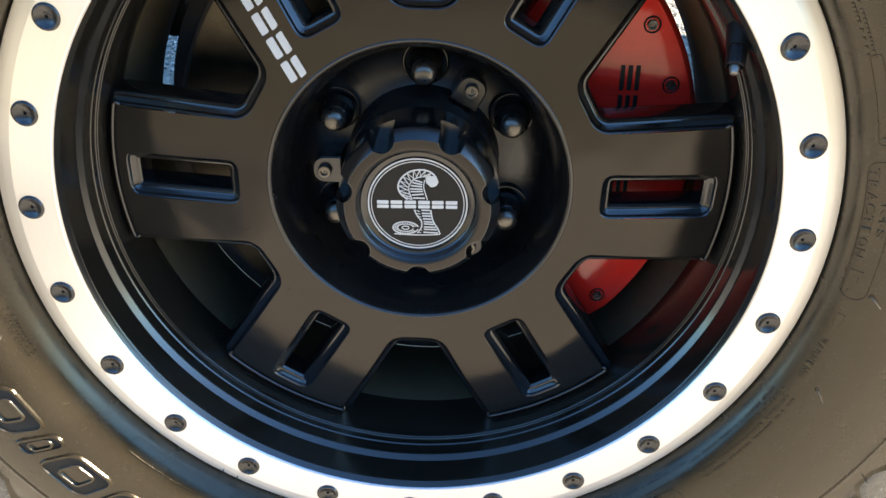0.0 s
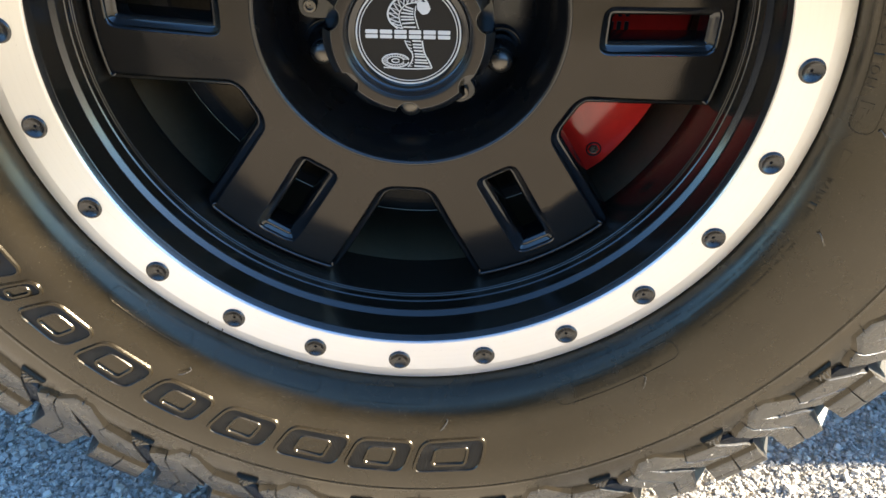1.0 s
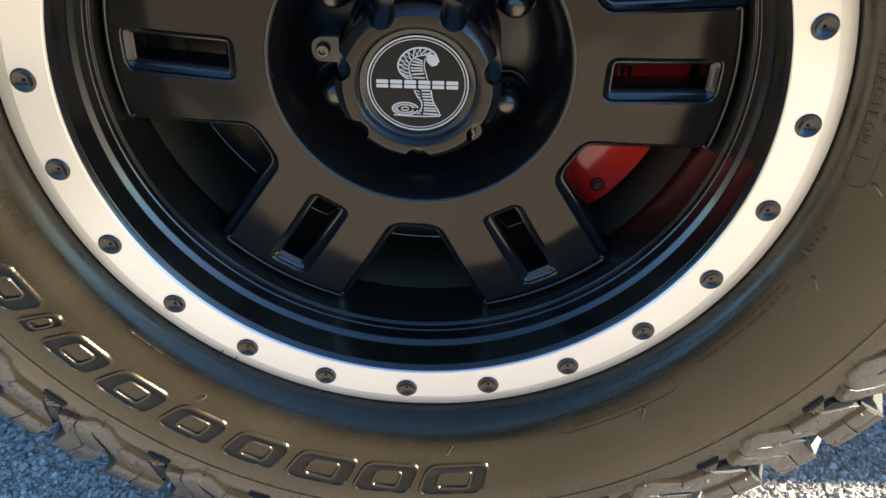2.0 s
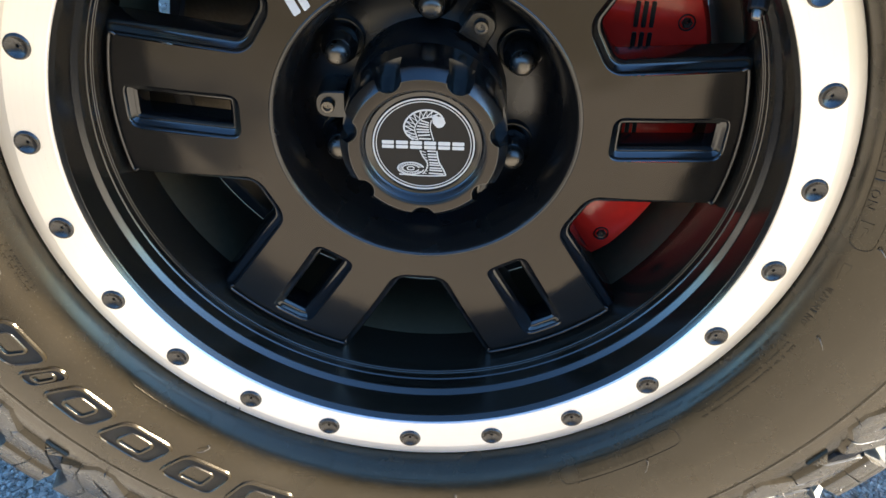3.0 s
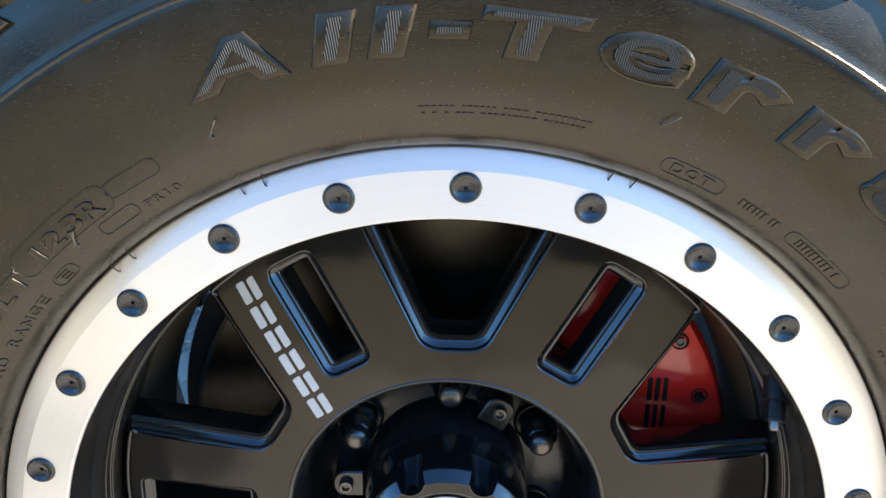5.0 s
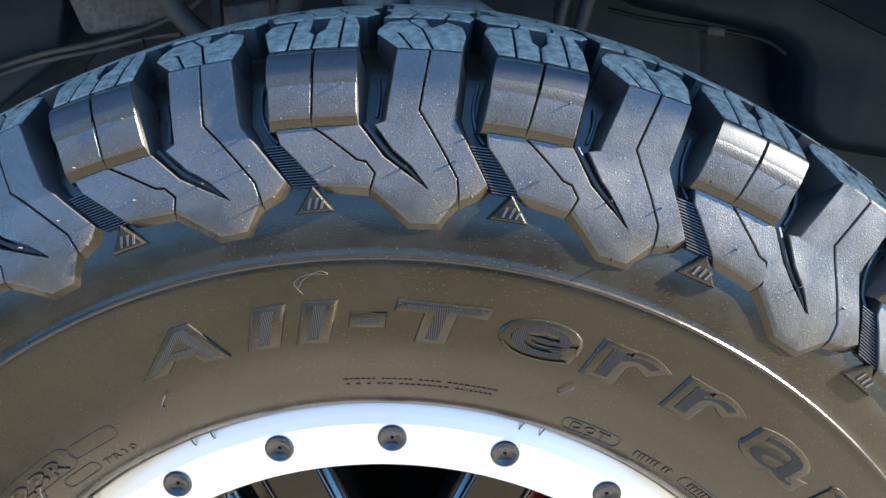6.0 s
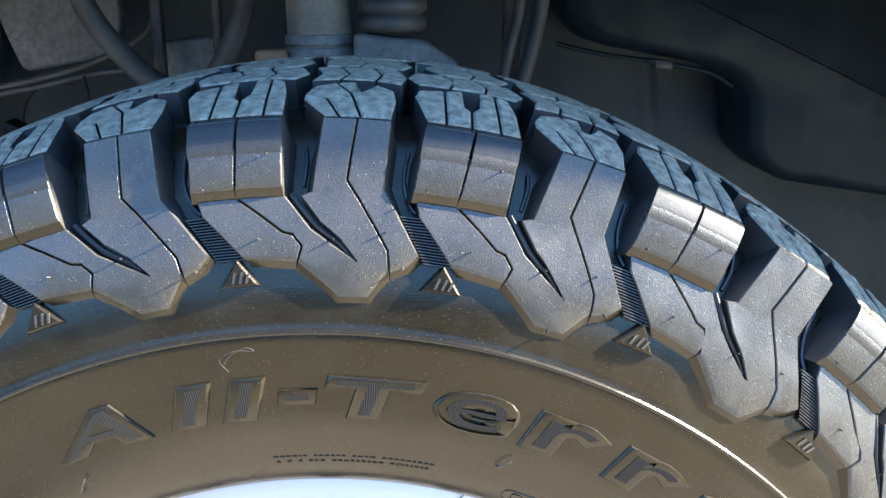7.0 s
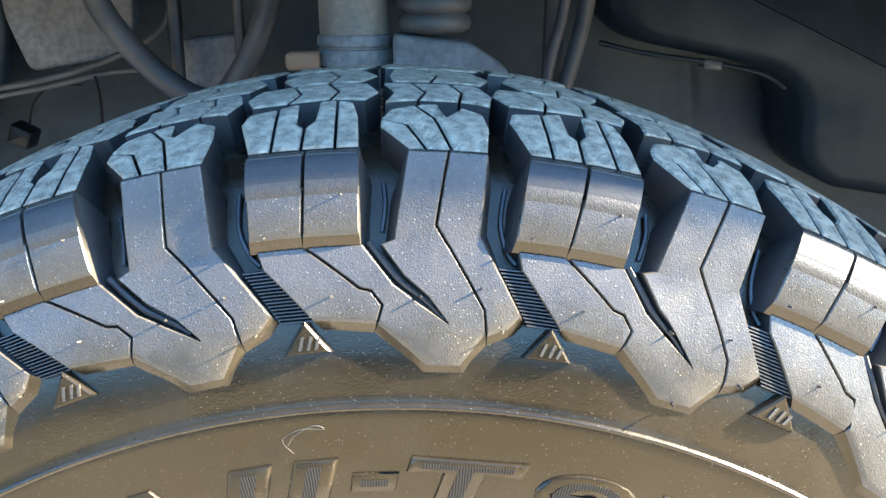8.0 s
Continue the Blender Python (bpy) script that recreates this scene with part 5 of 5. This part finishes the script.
small_print(93.2, 77.0, ((0.0268, 0.0288), (0.0226, 0.0244)), 1)
small_print(-24.5, -43.5, ((0.0090, 0.0106), (0.0138, 0.0154), (0.0186, 0.0202), (0.0228, 0.0244)), 2)
small_print(-44.0, -71.0, ((0.0072, 0.0090), (0.0138, 0.0156)), 3)
small_print(182.0, 163.0, ((0.0075, 0.0095), (0.0125, 0.0145)), 4)
small_print(201.0, 192.0, ((0.0095, 0.0112), (0.0130, 0.0148), (0.0165, 0.018)), 5)
small_print(61.0, 55.4, ((0.0135, 0.0190),), 6)
small_print(53.0, 46.4, ((0.0132, 0.0188),), 7)
small_print(36.0, 24.0, ((0.0085, 0.0105), (0.0125, 0.0142)), 8)
for k in range(30):
    bars_on_tyre("moulded_bar", [(-64.5 + 0.42 * k, -64.5 + 0.42 * k + (0.26 if k % 3 else 0.14), 0.0218, 0.0292)], 0.0005)
bars_on_tyre("warning_triangle", [(-11.0 - 0.9 * k, -11.0 - 0.9 * (k + 1), seat(0.0098 + 0.0006 * k), seat(0.0158 - 0.0006 * k)) for k in range(3)], 0.0004)
bars_on_tyre("snow_triangle", [(-4.4 - 0.8 * k, -4.4 - 0.8 * (k + 1), seat(0.0060 + 0.0001 * k), seat(0.0160 - 0.0024 * k)) for k in range(4)], 0.0005)


def raised_oval(a0, a1, s0, s1, w=0.00045, h=0.00045):
    """A thin raised line round a rounded panel on the sidewall."""
    K = 0.0046
    if min(a0, a1) > -24:
        s0, s1 = seat(s0), seat(s1)
    lp = round_loop([(a0 * K, s0), (a1 * K, s0), (a1 * K, s1), (a0 * K, s1)], (s1 - s0) * 0.49, 7)
    n = len(lp)
    dense = []
    for i in range(n):
        p, q = Vector(lp[i]), Vector(lp[(i + 1) % n])
        m = max(1, int((q - p).length / 0.008))
        dense += [tuple(p + (q - p) * (j / m)) for j in range(m)]
    area = sum(x0 * y1 - x1 * y0 for (x0, y0), (x1, y1) in zip(dense, dense[1:] + dense[:1]))
    if area < 0:
        dense = dense[::-1]
    bm = bmesh.new()
    rings = [[bm.verts.new(on_tyre(x / K, s, hh)) for x, s in offset_loop(dense, d)] for d, hh in ((w, -0.0002), (w * 0.4, h), (-w * 0.4, h), (-w, -0.0002))]
    m = len(dense)
    for p, q in zip(rings, rings[1:]):
        for i in range(m):
            bm.faces.new((p[i], p[(i + 1) % m], q[(i + 1) % m], q[i]))
    part("raised_outline", bm, M_RUBBER, TYRE, "", 60)


for _o in ((136.4, 123.6, 0.0262, 0.0432), (123.8, 117.9, 0.0305, 0.0402), (127.2, 122.5, 0.0135, 0.0228), (-139.7, -125.6, 0.0075, 0.0190), (-121.6, -104.4, 0.0062, 0.0172),
           (-100.4, -86.4, 0.0052, 0.0172), (-67.2, -47.6, 0.0186, 0.0322), (10.8, -8.5, 0.0035, 0.0240), (69.2, 62.4, 0.0115, 0.0225), (54.0, 45.2, 0.0110, 0.0212), (13.0, 24.5, 0.0100, 0.0180),
           (135.5, 132.3, 0.0082, 0.0176)):
    raised_oval(*_o)


def brand_blocks():
    """Ten plain raised frames with hatched faces, where the maker's name stands."""
    spans = ((-79.4, -88.9), (-89.8, -98.2), (-98.9, -107.9), (-109.2, -117.2), (-118.8, -126.7), (-128.2, -136.4), (-137.6, -145.0), (-146.2, -148.9), (-149.9, -158.0), (-159.2, -168.0))
    for a0, a1 in spans:
        K, lean = 0.0053, 0.9
        w = min(2.6, (a0 - a1) * 0.30)
        lp = round_loop([((a1 + lean) * K, 0.0435), ((a0 + lean) * K, 0.0435), ((a0 - lean) * K, 0.0733), ((a1 - lean) * K, 0.0733)], 0.0095, 5)
        hole = round_loop([((a1 + lean * 0.4 + w) * K, 0.0515), ((a0 + lean * 0.4 - w) * K, 0.0515), ((a0 - lean * 0.4 - w) * K, 0.0650), ((a1 - lean * 0.4 + w) * K, 0.0650)], 0.003, 5)
        bm = bmesh.new()

        def ring(loop, h):
            return [bm.verts.new(on_tyre(x / K, s, h)) for x, s in loop]

        rows = [ring(offset_loop(lp, 0.0008), -0.0003), ring(lp, 0.0015), ring(offset_loop(lp, -0.0016), 0.0015), ring(offset_loop(lp, -0.0022), 0.0005),
                ring(offset_loop(hole, 0.0022), 0.0005), ring(offset_loop(hole, 0.0016), 0.0015), ring(hole, 0.0015), ring(offset_loop(hole, -0.0008), -0.0003)]
        m = len(lp)
        for j, (p, q) in enumerate(zip(rows, rows[1:])):
            if j == 3:
                continue
            for i in range(m):
                bm.faces.new((p[i], p[(i + 1) % m], q[(i + 1) % m], q[i]))
        ob = part("name_block", bm, M_RUBBER, TYRE, "plain raised block with a hatched face", 40)
        bm = bmesh.new()
        a, b = ring(offset_loop(lp, -0.0021), 0.0006), ring(offset_loop(hole, 0.0021), 0.0006)
        uv = bm.loops.layers.uv.verify()
        for i in range(m):
            f = bm.faces.new((a[i], a[(i + 1) % m], b[(i + 1) % m], b[i]))
        src = offset_loop(lp, -0.0021) + offset_loop(hole, 0.0021)
        bm.verts.index_update()
        for f in bm.faces:
            for l in f.loops:
                l[uv].uv = (src[l.vert.index][0], src[l.vert.index][1])
        part("hatching", bm, M_HATCH, ob, "", 40)


brand_blocks()


def mould_marks():
    """Radial mould lines with stray rubber hairs, and vent nubs on the lugs."""
    lines = [(-84.3, 0.002, 0.0285), (-123.8, 0.001, 0.0305), (13.6, 0.001, 0.02), (-22.6, 0.001, 0.031), (70.9, 0.001, 0.039), (111.8, 0.001, 0.037), (129.8, 0.002, 0.026), (-7.6, 0.001, 0.030),
             (-164.0, 0.002, 0.03), (165.5, 0.002, 0.02), (-54.0, 0.030, 0.034), (40.0, 0.002, 0.03)]
    for a, s0, s1 in lines:
        bars_on_tyre("mould_line", [(a, a + 0.09, s0, s1)], 0.0004)
        bm = tube([on_tyre(a, s1 - 0.001, 0.0), on_tyre(a + 0.3, s1, 0.0018), on_tyre(a - 0.4, s1 + 0.004, 0.0030), on_tyre(a - 0.9, s1 + 0.0065, 0.0022)], 0.00032, 6)
        part("rubber_hair", bm, M_LUGRUBBER, TYRE)
        if abs(a - 70.9) < 1 or abs(a - 111.8) < 1 or abs(a - 129.8) < 1 or abs(a + 123.8) < 1:
            for da in (-1.2, 1.4):
                bm = tube([on_tyre(a + da, 0.002, 0.0), on_tyre(a + da + 0.2, -0.001, 0.0045), on_tyre(a + da - 0.1, -0.004, 0.0065)], 0.00035, 6)
                part("rubber_hair", bm, M_INK, TYRE)
    a = FIRST_LUG
    bm0 = tube([(0, 0, -0.001), (0, 0, 0.0008), (0, 0, 0.0022)], lambda t: 0.00062 - 0.0003 * t, 7)
    me = bpy.data.meshes.new("vent_nub")
    bm0.to_mesh(me)
    bm0.free()
    me.materials.append(M_LUGRUBBER)
    rng = random.Random(3)
    for pitch in LENGTHS:
        for f, s, h in ((0.17, 0.174, 0.0024), (0.11, 0.1365, 0), (0.56, 0.1095, 0), (0.70, 0.140, 0), (0.46, 0.136, 0), (-0.12, 0.160, 0.0024), (0.80, 0.1245, 0)):
            if rng.random() < 0.12:
                continue
            aa = a - f * pitch
            p, q = on_tyre(aa, s, h), on_tyre(aa, s, h + 0.01)
            ob = new("vent_nub", me)
            ob.parent = TYRE
            ob.matrix_basis = Matrix.Translation(p) @ (q - p).to_track_quat("Z", "Y").to_matrix().to_4x4() @ pose(0, 0, 0, rng.uniform(-12, 12), rng.uniform(-12, 12))
        a -= pitch
    # one loose hair lying on the sidewall
    bm = tube([on_tyre(95.9, 0.0810, 0.0003), on_tyre(95.3, 0.0850, 0.0004), on_tyre(94.0, 0.0880, 0.0004), on_tyre(93.4, 0.0862, 0.0003), on_tyre(94.9, 0.0870, 0.0004), on_tyre(96.2, 0.0835, 0.0003), on_tyre(95.6, 0.0775, 0.0003)], 0.00011, 5)
    part("rubber_hair", bm, M_HOSE, TYRE, "thin hair of rubber")


mould_marks()


# ---- inside the wheel arch ----
def arch_parts():
    def plate(name, label, cat, pts, y, depth, mat, bev=0.004, kind=""):
        """A flat shaped plate from its outline in x and z, with thickness and eased edges."""
        area = sum(x0 * z1 - x1 * z0 for (x0, z0), (x1, z1) in zip(pts, pts[1:] + pts[:1]))
        pts = pts if area > 0 else pts[::-1]
        base = (sum(p[0] for p in pts) / len(pts), y, min(p[1] for p in pts))
        th = thing(name, label, cat, base, kind=kind)
        bm = bmesh.new()
        rows = []
        for d, dy in ((0, depth), (0, bev), (-bev * 0.4, bev * 0.3), (-bev, 0)):
            rows.append([bm.verts.new((x - base[0], dy, z - base[2])) for x, z in offset_loop(pts, d)])
        for p, q in zip(rows, rows[1:]):
            for i in range(len(p)):
                bm.faces.new((p[i], p[(i + 1) % len(p)], q[(i + 1) % len(p)], q[i]))
        bm.faces.new(rows[-1])
        bm.faces.new(rows[0][::-1])
        part(name + "_body", bm, mat, th, "", 40)
        return th

    wall = thing("inner_fender", "dark plastic inner fender panel behind the tyre", "panel", (0, 0.84, 0.4), kind="structure")
    bm = bmesh.new()
    bmesh.ops.create_grid(bm, x_segments=60, y_segments=30, size=1, matrix=pose(0, 0, 0.35, 90, 0, 0))
    for v in bm.verts:
        low = -0.38 if v.co.x > 0.40 else 0.10
        v.co.z = low + (1.14 - low) * (v.co.z + 0.65) / 2.0
        v.co.y = 0.012 * noise.noise(Vector((v.co.x * 5, v.co.z * 7, 0))) + 0.05 * max(0, v.co.x - 0.4)
    part("inner_panel", bm, M_LINER, wall, "dark dusty plastic panel", 60)
    bulge = round_loop([(0.235, 0.98), (0.24, 0.878), (0.275, 0.845), (0.36, 0.828), (0.455, 0.808), (0.480, 0.775), (0.482, 0.705), (0.52, 0.668), (0.72, 0.635), (0.95, 0.62), (0.95, 0.98)], 0.022, 5)
    plate("splash_shield", "smooth dark moulded splash shield in the wheel arch", "splash shield", bulge, 0.700, 0.12, M_SHIELD, 0.018)
    plate("bracket_plate", "pale grey plastic bracket in the wheel arch", "bracket", round_loop([(-0.452, 0.98), (-0.445, 0.878), (-0.425, 0.818), (-0.318, 0.836), (-0.300, 0.868), (-0.296, 0.98)], 0.012, 4), 0.720, 0.02, M_FELT)
    plate("liner_flap", "dark grey plastic flap beside the bracket", "bracket", round_loop([(-0.60, 0.98), (-0.60, 0.70), (-0.47, 0.79), (-0.452, 0.86), (-0.450, 0.98)], 0.012, 4), 0.735, 0.02, M_LINER)
    for k, (x0, x1, top) in enumerate(((-0.245, -0.232, 0.98), (-0.176, -0.166, 0.98), (0.155, 0.176, 0.98))):
        plate("steel_strap", "thin dark upright steel strap in the wheel arch", "bracket", round_loop([(x0, 0.70), (x1, 0.70), (x1 + 0.006, top), (x0 + 0.006, top)], 0.003, 3), 0.64, 0.012, M_DARKPART, 0.002)
    plate("spring_plate", "blue-grey steel spring plate under the bump stop", "suspension part", round_loop([(0.000, 0.80), (0.105, 0.80), (0.098, 0.842), (0.066, 0.864), (0.000, 0.872)], 0.006, 4), 0.440, 0.05, M_FELT)
    plate("grey_box", "grey metal box behind the hanging straps", "bracket", round_loop([(-0.24, 0.80), (-0.165, 0.80), (-0.165, 0.862), (-0.24, 0.855)], 0.006, 4), 0.68, 0.05, M_FELT)
    plate("retaining_clip", "small black plastic clip on the liner", "clip", round_loop([(-0.462, 0.738), (-0.440, 0.728), (-0.432, 0.748), (-0.455, 0.760)], 0.002, 3), 0.715, 0.03, M_INK, 0.002)
    plate("retaining_clip", "small dull brown clip on the shield's edge", "clip", round_loop([(0.352, 0.814), (0.375, 0.811), (0.375, 0.822), (0.352, 0.825)], 0.002, 3), 0.697, 0.02, M_HOSE, 0.002)

    st = thing("shock_absorber", "pale grey shock absorber tube with a dark collar", "shock absorber", (-0.034, 0.48, 0.80))
    bm = bmesh.new()
    bmesh.ops.create_cone(bm, cap_ends=True, segments=40, radius1=0.031, radius2=0.031, depth=0.3, matrix=pose(0, 0, 0.20))
    part("shock_tube", bm, M_TUBE, st, "pale grey tube")
    for z, r, h in ((0.052, 0.036, 0.014), (0.066, 0.034, 0.010), (0.034, 0.033, 0.016)):
        bm = bmesh.new()
        bmesh.ops.create_cone(bm, cap_ends=True, segments=40, radius1=r, radius2=r - 0.001, depth=h, matrix=pose(0, 0, z))
        bevel_all(bm, 0.002)
        part("collar", bm, M_FELT, st)
    bu = thing("rubber_bush", "worn tan rubber bush at the shock absorber's foot", "bush", (-0.077, 0.455, 0.850))
    bm = bmesh.new()
    box(bm, (-0.015, -0.012, -0.007), (0.014, 0.012, 0.008))
    bevel_all(bm, 0.004, 3)
    part("bush_body", bm, M_RUST, bu)
    bs = thing("bump_stop", "ribbed grey rubber bump stop", "bump stop", (0.036, 0.47, 0.872))
    prof, z = [], 0.0
    for k in range(6):
        prof += [(0.026 + 0.001 * k, z), (0.031 + 0.0008 * k, z + 0.003), (0.0325 + 0.0008 * k, z + 0.008), (0.031 + 0.0008 * k, z + 0.013)]
        z += 0.016
    bm = bmesh.new()
    rows = [[bm.verts.new((r * math.cos(2 * math.pi * j / 40), r * math.sin(2 * math.pi * j / 40), zz)) for j in range(40)] for r, zz in prof]
    for p, q in zip(rows, rows[1:]):
        for j in range(40):
            bm.faces.new((p[j], p[(j + 1) % 40], q[(j + 1) % 40], q[j]))
    bm.faces.new(rows[0][::-1])
    part("stop_body", bm, M_HOSE, bs, "", 60)

    hoses = (("coolant_hose", "thick grey rubber hose looping down in the wheel arch", 0.0125, M_HOSE,
              [(-0.315, 0.60, 0.99), (-0.300, 0.60, 0.905), (-0.265, 0.60, 0.848), (-0.220, 0.60, 0.808), (-0.185, 0.60, 0.80), (-0.158, 0.60, 0.83), (-0.135, 0.60, 0.872), (-0.122, 0.60, 0.92), (-0.118, 0.60, 0.99)]),
             ("brake_hose", "dark hanging rubber hose", 0.0085, M_HOSE, [(0.205, 0.62, 0.98), (0.200, 0.62, 0.90), (0.188, 0.62, 0.84), (0.170, 0.62, 0.78)]),
             ("brake_hose", "dark hanging rubber hose", 0.006, M_HOSE, [(0.178, 0.60, 0.98), (0.172, 0.60, 0.89), (0.160, 0.60, 0.84), (0.150, 0.60, 0.78)]),
             ("wire_loom", "thin dark wire loom along the liner", 0.004, M_HOSE, [(-0.56, 0.71, 0.775), (-0.48, 0.71, 0.797), (-0.40, 0.71, 0.812), (-0.33, 0.71, 0.832), (-0.27, 0.71, 0.862), (-0.25, 0.71, 0.90)]),
             ("wire_loom", "thin dark wire loom along the liner", 0.0035, M_HOSE, [(-0.56, 0.712, 0.765), (-0.48, 0.712, 0.788), (-0.40, 0.712, 0.803), (-0.34, 0.712, 0.816), (-0.30, 0.712, 0.82)]),
             ("wire_loom", "thin wire along the splash shield's edge", 0.003, M_SHIELD, [(0.23, 0.70, 0.845), (0.28, 0.70, 0.833), (0.35, 0.70, 0.822), (0.42, 0.70, 0.808), (0.452, 0.70, 0.79)]),
             ("thin_wire", "thin black wire hanging in the arch", 0.002, M_INK, [(-0.345, 0.70, 0.815), (-0.342, 0.70, 0.79), (-0.343, 0.70, 0.76)]),
             ("thin_wire", "thin black wire looped on the liner", 0.0015, M_INK, [(-0.375, 0.74, 0.80), (-0.41, 0.74, 0.80), (-0.435, 0.74, 0.78), (-0.445, 0.74, 0.745)]))
    for name, label, r, mat, pts in hoses:
        low = min(pts, key=lambda p: p[2])
        th = thing(name, label, "hose" if "hose" in name else "wire", low)
        part(name + "_run", tube([Vector(p) - Vector(low) for p in pts], r, 14), mat, th)


arch_parts()
